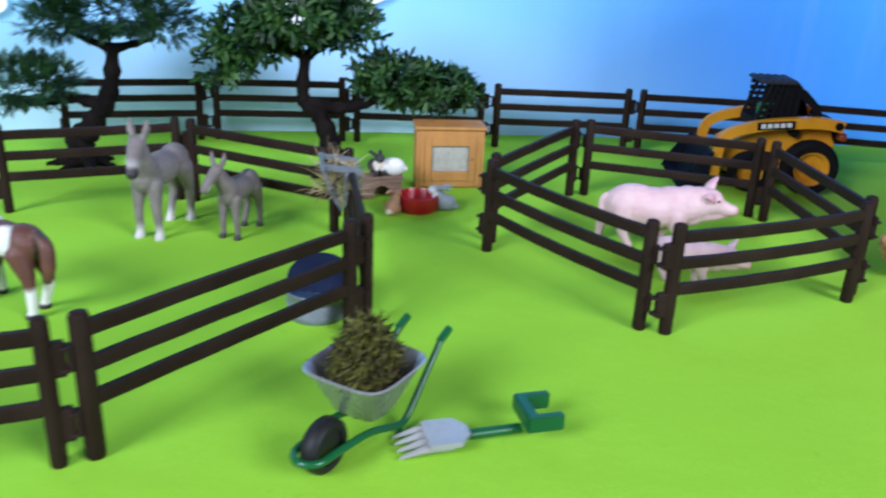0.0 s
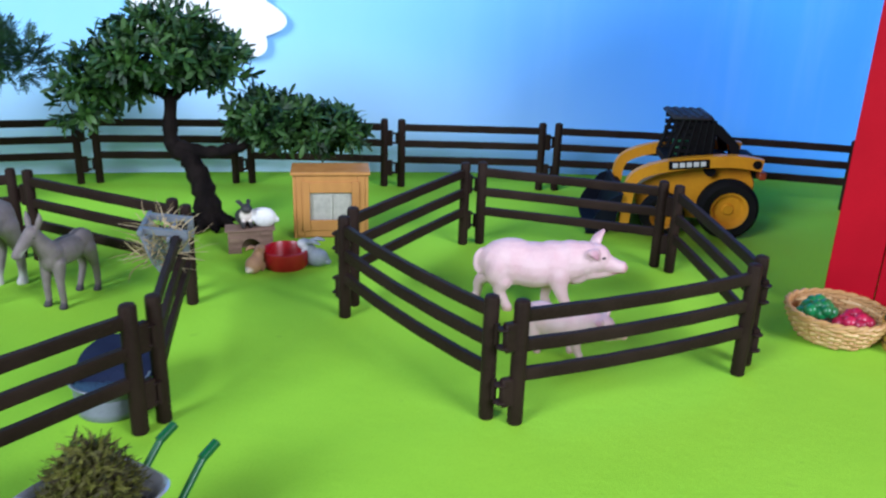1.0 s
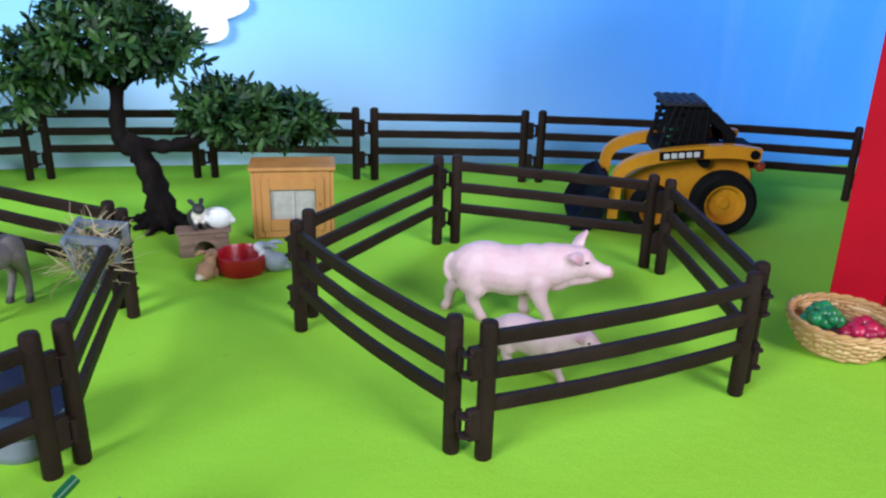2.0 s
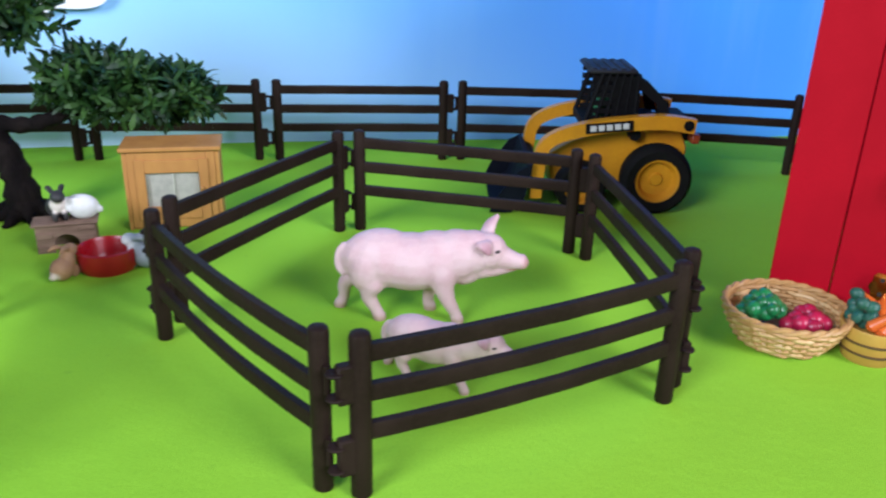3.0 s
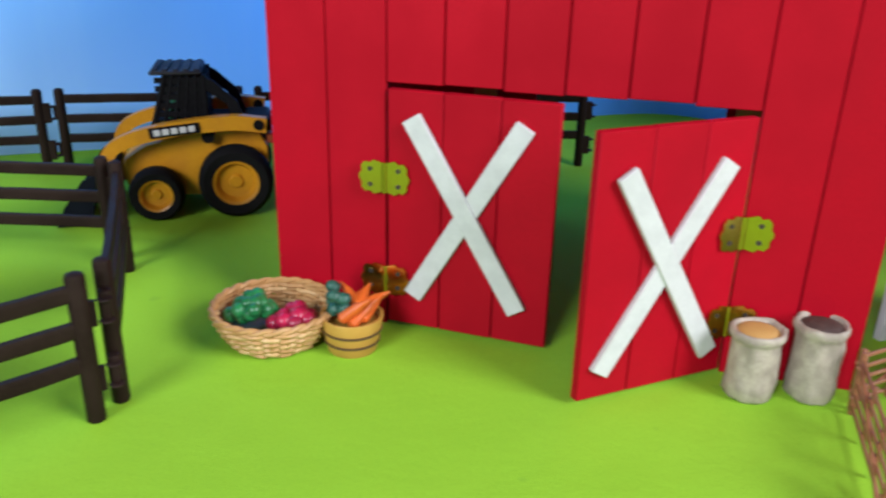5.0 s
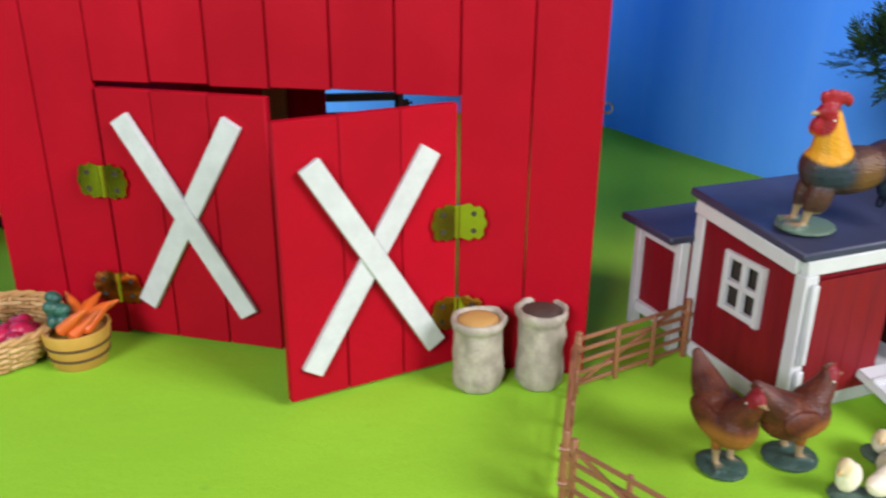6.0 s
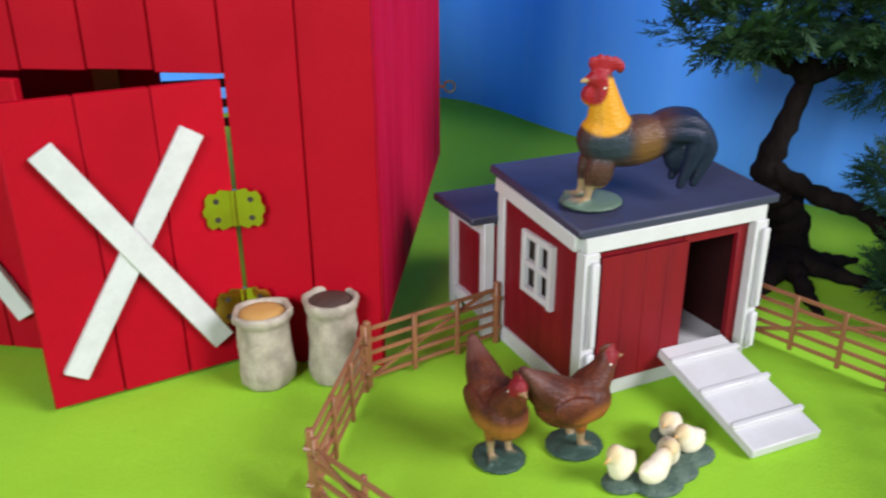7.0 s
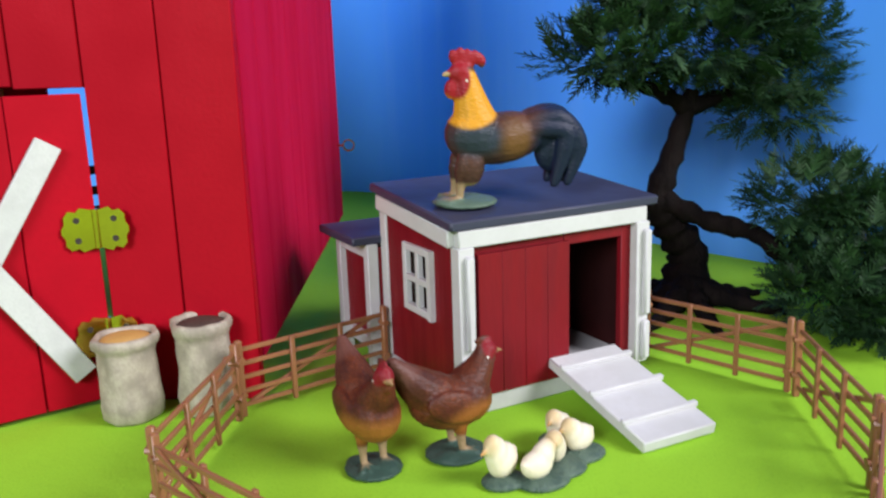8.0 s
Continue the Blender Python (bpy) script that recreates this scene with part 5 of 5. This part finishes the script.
for k, (x, y, a, tilt) in enumerate(((0.004, -0.006, 20, 62), (0.009, -0.002, 40, 48), (0.002, -0.001, 75, 40), (0.010, 0.004, 10, 35), (-0.001, -0.008, -20, 66), (0.006, 0.006, 60, 30), (0.001, 0.005, 120, 50))):
    bm = bmesh.new()
    tube(bm, [(-0.008, 0, 0), (-0.006, 0, 0), (0.004, 0, 0.0003), (0.012, 0, 0)], [0.0016, 0.0034, 0.0026, 0.0006], 10)
    c = part("carrot", bm, CARROT, carrots)
    c.matrix_basis = pose(x, y, 0.0065 + 0.0008 * k, 0, -tilt * 0.6, a)
for k in range(9):
    bm = bmesh.new()
    ball(bm, (0, 0, 0), (0.0036, 0.0034, 0.0042), 8)
    c = part("leaf_tuft", bm, LEAF_DARK, carrots)
    c.matrix_basis = pose(-0.0075 + 0.003 * math.cos(k * 2.1), 0.002 + 0.0055 * math.sin(k * 1.7), 0.0045 + 0.0017 * k, 0, 15 * k, 0)

SACK = paint("cream_cloth_sack", (0.43, 0.38, 0.29), (0.27, 0.235, 0.18), 0.65, big=110, fine=700, bump=0.5)
GRAIN = paint("golden_grain", (0.55, 0.34, 0.10), (0.44, 0.25, 0.06), 0.6, fine=1500, bump=0.8, dist=0.0006)
SEED = paint("dark_seed", (0.09, 0.055, 0.04), (0.03, 0.02, 0.015), 0.6, fine=1200, bump=1.0, dist=0.0008)


def sack(m, h, fill, label, seed):
    top = thing("feed_sack", m, label, "sack", "feed sacks")
    bm = bmesh.new()
    prof = [(0.0, 0.0), (0.0120, 0.0), (0.0138, 0.0018), (0.0142, 0.008), (0.0139, h * 0.25), (0.0134, h * 0.5), (0.0137, h * 0.66), (0.0133, h * 0.80), (0.0136, h * 0.85), (0.0148, h * 0.88), (0.0153, h * 0.93), (0.0148, h * 0.98), (0.0136, h), (0.0124, h * 0.98), (0.0119, h * 0.92)]
    rings = lathe(bm, prof, 40)
    for ring_ in rings:
        for v in ring_:
            a = math.atan2(v.co.y, v.co.x)
            n = noise.noise(Vector((math.cos(a) * 1.7 + seed, math.sin(a) * 1.7, v.co.z * 130)))
            f = 1 + 0.09 * n + 0.015 * math.sin(9 * a + v.co.z * 200) + 0.05 * noise.noise(Vector((math.cos(a) * 4, math.sin(a) * 4 + seed, v.co.z * 320)))
            v.co.x, v.co.y, v.co.z = v.co.x * f, v.co.y * f * 0.94, v.co.z * (1 + 0.02 * n)
    part("cloth", bm, SACK, top, smooth=80)
    bm = bmesh.new()
    lathe(bm, [(0, h * 1.01), (0.006, h * 0.995), (0.0105, h * 0.965), (0.0120, h * 0.93)], 28)
    part("filling", bm, fill, top)


sack(pose(0.6350, 0.4815, 0, 0, 0, 20) @ Matrix.Diagonal((0.88, 0.88, 1, 1)), 0.0365, GRAIN, "cream cloth sack with rolled rim full of golden grain", 1.3)
sack(pose(0.6645, 0.4755, 0, 0, 0, 70) @ Matrix.Diagonal((0.86, 0.86, 1, 1)), 0.0400, SEED, "cream cloth sack with rolled rim full of dark seed", 4.1)


# ---- skid steer loader ----
YELLOW = paint("loader_yellow", (0.56, 0.25, 0.008), (0.48, 0.20, 0.007), 0.35, big=60, bump=0.1)
BLACKP = paint("black_plastic", (0.005, 0.005, 0.006), (0.009, 0.009, 0.010), 0.6, spec=0.06, bump=0.15)
ROOF_GREY = paint("grey_cab_roof", (0.030, 0.030, 0.034), (0.02, 0.02, 0.023), 0.55, spec=0.12, bump=0.15)
TYRE = paint("loader_tyre", (0.006, 0.006, 0.006), (0.010, 0.010, 0.010), 0.7, spec=0.06, bump=0.3)
RUST_RED = paint("tail_lamp_red", (0.22, 0.04, 0.012), (0.16, 0.03, 0.01), 0.4)
BUCKET_BLUE = paint("blue_black_steel", (0.004, 0.005, 0.010), (0.006, 0.008, 0.014), 0.6, spec=0.08, bump=0.2)
loader = thing("skid_steer_loader", pose(0.3570, 0.7710, 0) @ Matrix.Diagonal((1.07, 1.07, 1.07, 1)), "yellow toy skid steer loader with a black cage cab", "loader")
bm = bmesh.new()
outline(bm, [(-0.044, 0.014), (-0.046, 0.040), (-0.030, 0.050), (0.000, 0.056), (0.030, 0.061), (0.046, 0.058), (0.052, 0.046), (0.052, 0.022), (0.012, 0.012)], 0.019, 0.061)
bmesh.ops.bevel(bm, geom=list(bm.edges), offset=0.0010, segments=1, affect="EDGES")
part("body", bm, YELLOW, loader)
for x, r, yy in ((0.0290, 0.0255, 0.0), (-0.0245, 0.0185, 0.0), (0.0290, 0.0255, 0.064), (-0.0245, 0.0185, 0.064)):
    w = 0.016
    bm = bmesh.new()
    lathe(bm, [(r * 0.62, 0), (r * 0.86, -0.0008), (r * 0.97, 0.002), (r, 0.005), (r, w - 0.005), (r * 0.97, w - 0.002), (r * 0.86, w + 0.0008), (r * 0.62, w), (r * 0.62, 0)], 36)
    bmesh.ops.transform(bm, matrix=pose(0, 0, 0, -90, 0, 0), verts=bm.verts)
    tyre = part("wheel", bm, TYRE, loader)
    tyre.matrix_basis = pose(x, yy, r)
    bm = bmesh.new()
    lathe(bm, [(0, 0.004), (r * 0.16, 0.004), (r * 0.20, 0.006), (r * 0.45, 0.0055), (r * 0.55, 0.001), (r * 0.63, 0.0004), (r * 0.63, w - 0.0004), (r * 0.5, w - 0.003), (0, w - 0.004)], 30)
    bmesh.ops.transform(bm, matrix=pose(0, 0, 0, -90, 0, 0), verts=bm.verts)
    part("rim", bm, YELLOW, tyre)
for y0, y1 in ((0.0030, 0.0105), (0.0695, 0.0770)):
    bm = bmesh.new()
    top = [(0.052, 0.0695), (0.030, 0.0720), (0.000, 0.0695), (-0.025, 0.0655), (-0.045, 0.0590), (-0.056, 0.0500), (-0.0595, 0.0360), (-0.0600, 0.0100)]
    low = [(-0.0520, 0.0100), (-0.0510, 0.0340), (-0.049, 0.0450), (-0.040, 0.0515), (-0.022, 0.0565), (0.000, 0.0600), (0.030, 0.0620), (0.051, 0.0595)]
    outline(bm, [(p.x, p.z) for p in smooth_line([(a, 0, b) for a, b in top], 3)] + [(p.x, p.z) for p in smooth_line([(a, 0, b) for a, b in low], 3)], y0, y1)
    arm = part("lift_arm", bm, YELLOW, loader, smooth=25)
    bm = bmesh.new()
    tube(bm, [(0.0465, y0 - 0.0012, 0.0655), (0.0465, y1 + 0.0012, 0.0655)], 0.0036, 14)
    part("pivot", bm, BLACKP, arm)
    if y0 < 0.05:
        plate = part("name_plate", block((-0.0085, y0 - 0.0006, 0.0632), (0.0330, 0.0012, 0.0070), 0.0003, pose(0, 0, 0, 0, -6, 0)), BLACKP, arm, "black plate with a plain white bar")
        for k in range(5):
            d = 0.0056 * (k - 2)
            part("mark_bar", block((-0.0085 + d, y0 - 0.0014, 0.0632 + 0.105 * d), (0.0042, 0.0008, 0.0040), 0.0002, pose(0, 0, 0, 0, -6, 0)), WHITE_PAINT, plate)
part("cross_tube", block((-0.057, 0.040, 0.030), (0.005, 0.060, 0.006), 0.0008), BLACKP, loader)
cab = part("cab", block((0.004, 0.040, 0.0615), (0.058, 0.042, 0.006), 0.0006), BLACKP, loader)
CX0, CX1, CZ0, CZ1 = -0.018, 0.012, 0.063, 0.0970
for y in (0.0190, 0.0610):
    for k in range(6):
        x0 = CX0 + (CX1 - CX0) * k / 5
        lean = 0.005 * (1 - k / 5)
        bm = bmesh.new()
        tube(bm, [(x0 - lean, y, CZ0), (x0 + lean, y, CZ1)], 0.0019 if k in (0, 5) else 0.0014, 8)
        part("bar", bm, BLACKP, cab)
    for k in range(6):
        z = CZ0 + (CZ1 - CZ0) * (k + 0.4) / 6
        part("bar", block(((CX0 + CX1) / 2, y, z), (CX1 - CX0 + 0.004, 0.0022, 0.0036)), BLACKP, cab)
    bm = bmesh.new()
    outline(bm, [(CX1 - 0.002, CZ1), (CX1 + 0.006, CZ1 - 0.004), (CX1 + 0.021, CZ1 - 0.018), (CX1 + 0.026, CZ0), (CX1 + 0.018, CZ0), (CX1 + 0.014, CZ1 - 0.020), (CX1 - 0.002, CZ1 - 0.008)], y - 0.0015, y + 0.0015)
    part("rear_frame", bm, BLACKP, cab)
    part("rear_panel", block((CX0 + 0.0215, y, 0.079), (0.017, 0.0016, 0.032)), BLACKP, cab)
for k in range(5):
    y = 0.0190 + 0.0420 * (k + 0.5) / 5
    bm = bmesh.new()
    tube(bm, [(CX1, y, CZ0), (CX1, y, CZ1)], 0.0013, 6)
    part("bar", bm, BLACKP, cab)
part("rear_screen", block((CX1 + 0.001, 0.040, 0.079), (0.0014, 0.041, 0.032)), BLACKP, cab)
roof = part("cab_roof", block((-0.006, 0.040, 0.0985), (0.034, 0.047, 0.0026), 0.001), ROOF_GREY, cab, "grey ribbed cab roof")
for k in range(5):
    part("rib", block((-0.0195 + 0.0068 * k, 0.040, 0.1002), (0.0038, 0.042, 0.0014), 0.0004), ROOF_GREY, roof)
part("seat", block((-0.004, 0.040, 0.0680), (0.020, 0.024, 0.016), 0.002), paint("green_seat", (0.02, 0.12, 0.03), (0.03, 0.15, 0.04), 0.5), cab, "green seat cushion")
part("seat_back", block((0.007, 0.040, 0.0790), (0.005, 0.024, 0.022), 0.002), BLACKP, cab)
part("engine_cover", block((0.046, 0.040, 0.0580), (0.018, 0.040, 0.016), 0.002), BLACKP, loader)
for y in (0.013, 0.067):
    part("tail_lamp", block((0.0545, y, 0.0545), (0.006, 0.010, 0.007), 0.001), RUST_RED, loader)
    bm = bmesh.new()
    tube(bm, [(0.012, y - 0.002 if y < 0.04 else y + 0.002, 0.0560), (0.012, y + 0.006 if y < 0.04 else y - 0.006, 0.0560)], 0.0044, 14)
    part("side_lamp", bm, BLACKP, loader)
bm = bmesh.new()
outer = [(-0.060, 0.036), (-0.064, 0.020), (-0.068, 0.006), (-0.074, 0.0008), (-0.088, 0.0008)]
inner = [(-0.088, 0.0028), (-0.075, 0.0030), (-0.0705, 0.0075), (-0.067, 0.020), (-0.0635, 0.036)]
outline(bm, outer + inner, -0.002, 0.082)
bucket = part("bucket", bm, BUCKET_BLUE, loader, "blue-black steel bucket")
for y in (-0.003, 0.081):
    bm = bmesh.new()
    outline(bm, [(-0.060, 0.037), (-0.066, 0.006), (-0.074, 0.0008), (-0.089, 0.0008), (-0.083, 0.014), (-0.070, 0.032)], y, y + 0.0022)
    part("cheek", bm, BUCKET_BLUE, bucket)

# ---- trees ----
BARK = paint("dark_bark", (0.010, 0.007, 0.006), (0.005, 0.004, 0.004), 0.9, spec=0.08, big=80, fine=300, bump=1.0, dist=0.002, stretch=(1, 1, 0.4))


def leaf_material(name, cols, rough):
    m, nt, bsdf = nodes_of(name)
    geo = nt.nodes.new("ShaderNodeNewGeometry")
    c = mixed(nt, geo.outputs["Random Per Island"], cols[0], cols[1])
    c = mixed(nt, ramp(nt, noisy(nt, coords(nt), 45.0), 0.4, 0.7), c, cols[2])
    nt.links.new(c, bsdf.inputs["Base Color"])
    bsdf.inputs["Roughness"].default_value, bsdf.inputs["Specular IOR Level"].default_value = rough, 0.25
    return m


LEAF = leaf_material("plastic_leaf_green", [(0.008, 0.036, 0.007), (0.050, 0.115, 0.022), (0.006, 0.024, 0.006)], 0.5)
NEEDLE = leaf_material("plastic_needle_green", [(0.010, 0.040, 0.012), (0.032, 0.080, 0.025), (0.007, 0.028, 0.009)], 0.6)


def wood(points, radii, seed, roots=()):
    rng = random.Random(seed)
    bm = bmesh.new()

    def limb(pts, rad, seg=12):
        line = smooth_line(pts, 7)
        n = len(line)
        rr = []
        for i in range(n):
            t = i / (n - 1) * (len(rad) - 1)
            k = min(int(t), len(rad) - 2)
            rr.append((rad[k] + (rad[k + 1] - rad[k]) * (t - k)) * (1 + 0.13 * math.sin(i * 1.9) + rng.uniform(-0.07, 0.07)))
        rings = tube(bm, line, rr, seg)
        for ring_ in rings:
            for v in ring_:
                v.co += Vector((rng.uniform(-1, 1), rng.uniform(-1, 1), rng.uniform(-1, 1))) * 0.0005
    for pts, rad in zip(points, radii):
        limb(pts, rad)
    for pts in roots:
        limb(pts, [0.008, 0.005, 0.002], 8)
    return bm


def lobe_point(rng, lobes):
    weights = [l[1][0] * l[1][1] * l[1][2] for l in lobes]
    c, r = rng.choices(lobes, weights)[0]
    while True:
        d = Vector((rng.gauss(0, 1), rng.gauss(0, 1), rng.gauss(0, 1)))
        if d.length > 1e-3:
            break
    d.normalize()
    k = rng.uniform(0.35, 1.0) ** 0.5
    if d.z < 0:
        d.z *= 0.55
    return Vector(c) + Vector((d.x * r[0], d.y * r[1], d.z * r[2])) * k, Vector((d.x / r[0], d.y / r[1], d.z / r[2])).normalized()


def leafy_crown(lobes, n, size, seed):
    """Sprigs of five or six spoon-shaped leaves over the lobes."""
    rng = random.Random(seed)
    verts, faces = [], []
    for _ in range(n):
        p, out = lobe_point(rng, lobes)
        axis = (out + Vector((rng.uniform(-0.7, 0.7), rng.uniform(-0.7, 0.7), rng.uniform(-0.2, 0.8)))).normalized()
        e1 = axis.orthogonal().normalized()
        e2 = axis.cross(e1)
        turn = rng.uniform(0, 6.28)
        for k in range(6):
            a = turn + k * 2.4
            d = (axis * rng.uniform(0.35, 1.0) + (e1 * math.cos(a) + e2 * math.sin(a)) * 0.9).normalized()
            side = d.cross(axis)
            side = side.normalized() if side.length > 1e-4 else e1
            nrm = side.cross(d)
            L, W = size * rng.uniform(0.7, 1.2), size * 0.150 * rng.uniform(0.8, 1.2)
            q = p + axis * (k * size * 0.13)
            b = len(verts)
            for f, w, lift in ((0.0, 0.25, 0.0), (0.35, 0.85, 0.05), (0.7, 1.0, 0.06), (1.0, 0.35, 0.0)):
                mid = q + d * (L * f) + nrm * (L * lift)
                verts.append(mid - side * (W * w) + nrm * (W * 0.25))
                verts.append(mid + side * (W * w) + nrm * (W * 0.25))
            for s in range(3):
                faces.append((b + 2 * s, b + 2 * s + 1, b + 2 * s + 3, b + 2 * s + 2))
    me = bpy.data.meshes.new("crown")
    me.from_pydata([tuple(v) for v in verts], [], faces)
    me.materials.append(LEAF)
    return me


def needle_crown(lobes, n, size, seed):
    """Feathery juniper sprays: a bent stem with short needles in pairs."""
    rng = random.Random(seed)
    verts, faces = [], []

    def strip(p, d, up, L, w):
        s = d.cross(up)
        s = s.normalized() * w if s.length > 1e-5 else d.orthogonal().normalized() * w
        b = len(verts)
        verts.extend((p - s, p + s, p + d * L + s * 0.5, p + d * L - s * 0.5))
        faces.append((b, b + 1, b + 2, b + 3))
    for _ in range(n):
        p, out = lobe_point(rng, lobes)
        d = (out + Vector((rng.uniform(-0.8, 0.8), rng.uniform(-0.8, 0.8), rng.uniform(-0.3, 0.6)))).normalized()
        side = d.cross(Vector((rng.uniform(-0.4, 0.4), rng.uniform(-0.4, 0.4), 1))).normalized()
        up = side.cross(d)
        step = size / 7
        for k in range(7):
            L = size * (0.48 - 0.045 * k)
            for sg in (-1, 1):
                nd = (d * 0.75 + side * sg * 0.75 + up * rng.uniform(-0.35, 0.45)).normalized()
                strip(p, nd, up, L, size * 0.045)
            strip(p, d, up, step * 1.1, size * 0.035)
            p = p + d * step
            d = (d + up * rng.uniform(-0.10, 0.12)).normalized()
        strip(p, d, up, size * 0.18, size * 0.045)
    me = bpy.data.meshes.new("crown")
    me.from_pydata([tuple(v) for v in verts], [], faces)
    me.materials.append(NEEDLE)
    return me


def tree(name, label, limbs, radii, roots, crown_me, crown2_me, seed, group, at, grow):
    top = thing(name, Matrix(), label, "tree", group)
    base = Vector(limbs[0][0])
    top.matrix_world = pose(at[0], at[1], 0) @ Matrix.Diagonal((grow[0], grow[0], grow[1], 1))
    inv = Matrix.Translation((-base.x, -base.y, 0))
    t = part("trunk", wood(limbs, radii, seed, roots), BARK, top, smooth=70)
    t.matrix_basis = inv
    for me in (crown_me, crown2_me):
        c = new("crown", me)
        c.parent = top
        c.matrix_basis = inv
    return top


def root_set(x, y, seed, reach):
    rng = random.Random(seed)
    out = []
    for k in range(7):
        a = k * 0.9 + rng.uniform(-0.2, 0.2)
        r = reach * rng.uniform(0.6, 1.1)
        out.append([(x, y, 0.012), (x + 0.5 * r * math.cos(a), y + 0.5 * r * math.sin(a), 0.005), (x + r * math.cos(a), y + r * math.sin(a), 0.001)])
    return out


tree("broadleaf_tree", "model tree with glossy green leaves and a crooked dark trunk",
     [[(-0.066, 0.738, 0.0), (-0.072, 0.742, 0.030), (-0.083, 0.745, 0.055), (-0.098, 0.745, 0.070), (-0.095, 0.745, 0.112)], [(-0.094, 0.745, 0.066), (-0.066, 0.747, 0.062), (-0.040, 0.748, 0.068), (-0.010, 0.762, 0.078)],
      [(-0.095, 0.745, 0.108), (-0.125, 0.745, 0.118), (-0.155, 0.745, 0.112)], [(-0.095, 0.745, 0.108), (-0.070, 0.748, 0.122), (-0.050, 0.748, 0.128)]],
     [[0.014, 0.010, 0.0085, 0.0065, 0.005], [0.0060, 0.0055, 0.0045, 0.0030], [0.005, 0.0035, 0.002], [0.005, 0.0035, 0.002]], root_set(-0.066, 0.738, 4, 0.034),
     leafy_crown([((-0.098, 0.745, 0.140), (0.054, 0.046, 0.028)), ((-0.148, 0.745, 0.120), (0.038, 0.036, 0.022)), ((-0.172, 0.745, 0.094), (0.022, 0.024, 0.016)), ((-0.056, 0.747, 0.134), (0.028, 0.034, 0.022)), ((-0.092, 0.745, 0.163), (0.036, 0.028, 0.013))], 590, 0.0122, 21),
     leafy_crown([((0.003, 0.770, 0.080), (0.048, 0.034, 0.018)), ((-0.022, 0.765, 0.088), (0.030, 0.030, 0.018)), ((0.032, 0.770, 0.077), (0.028, 0.028, 0.015))], 430, 0.0115, 22), 31, "model trees", (-0.0735, 0.7380), (1.03, 1.05))
tree("juniper_tree", "model juniper with dark feathery foliage and a crooked trunk",
     [[(-0.307, 0.735, 0.0), (-0.312, 0.738, 0.020), (-0.298, 0.740, 0.042), (-0.280, 0.740, 0.075), (-0.274, 0.740, 0.118)], [(-0.287, 0.740, 0.058), (-0.315, 0.740, 0.064), (-0.345, 0.740, 0.058), (-0.372, 0.740, 0.062)],
      [(-0.275, 0.740, 0.112), (-0.310, 0.740, 0.126)], [(-0.275, 0.740, 0.112), (-0.238, 0.740, 0.124)]],
     [[0.015, 0.012, 0.010, 0.0075, 0.006], [0.0065, 0.005, 0.004, 0.003], [0.005, 0.002], [0.005, 0.002]], root_set(-0.307, 0.735, 7, 0.040),
     needle_crown([((-0.274, 0.740, 0.146), (0.064, 0.044, 0.028)), ((-0.322, 0.740, 0.134), (0.026, 0.030, 0.016)), ((-0.226, 0.740, 0.136), (0.025, 0.030, 0.016))], 720, 0.0150, 23),
     needle_crown([((-0.370, 0.740, 0.072), (0.054, 0.040, 0.024)), ((-0.337, 0.740, 0.082), (0.026, 0.030, 0.015))], 420, 0.0150, 24), 32, "model trees", (-0.3190, 0.7243), (1.10, 1.0))
tree("juniper_tree", "model juniper with dark feathery foliage and a snaking trunk",
     [[(0.909, 0.495, 0.0), (0.917, 0.498, 0.026), (0.906, 0.500, 0.046), (0.896, 0.500, 0.062), (0.907, 0.500, 0.090), (0.918, 0.500, 0.122)], [(0.898, 0.498, 0.062), (0.912, 0.478, 0.052), (0.926, 0.456, 0.046), (0.938, 0.440, 0.030), (0.952, 0.430, 0.018)],
      [(0.915, 0.500, 0.112), (0.890, 0.500, 0.124), (0.862, 0.500, 0.128)], [(0.915, 0.500, 0.112), (0.940, 0.495, 0.118), (0.965, 0.490, 0.112)]],
     [[0.0145, 0.0112, 0.0095, 0.0075, 0.0060, 0.0045], [0.0060, 0.0055, 0.0048, 0.0038, 0.0026], [0.005, 0.004, 0.002], [0.005, 0.004, 0.002]], root_set(0.909, 0.487, 9, 0.066),
     needle_crown([((0.925, 0.500, 0.148), (0.085, 0.050, 0.030)), ((0.865, 0.500, 0.140), (0.036, 0.036, 0.020)), ((0.960, 0.485, 0.128), (0.036, 0.036, 0.028)), ((0.960, 0.485, 0.108), (0.030, 0.030, 0.016)), ((0.930, 0.500, 0.172), (0.070, 0.040, 0.022))], 1500, 0.0145, 25),
     needle_crown([((0.974, 0.425, 0.036), (0.046, 0.040, 0.034)), ((0.946, 0.440, 0.066), (0.032, 0.030, 0.022)), ((0.992, 0.412, 0.022), (0.036, 0.036, 0.024)), ((0.9380, 0.4140, 0.022), (0.030, 0.030, 0.022)), ((0.9480, 0.3890, 0.014), (0.026, 0.025, 0.016))], 1700, 0.0135, 26), 33, "model trees", (0.9350, 0.4980), (1.02, 1.0))
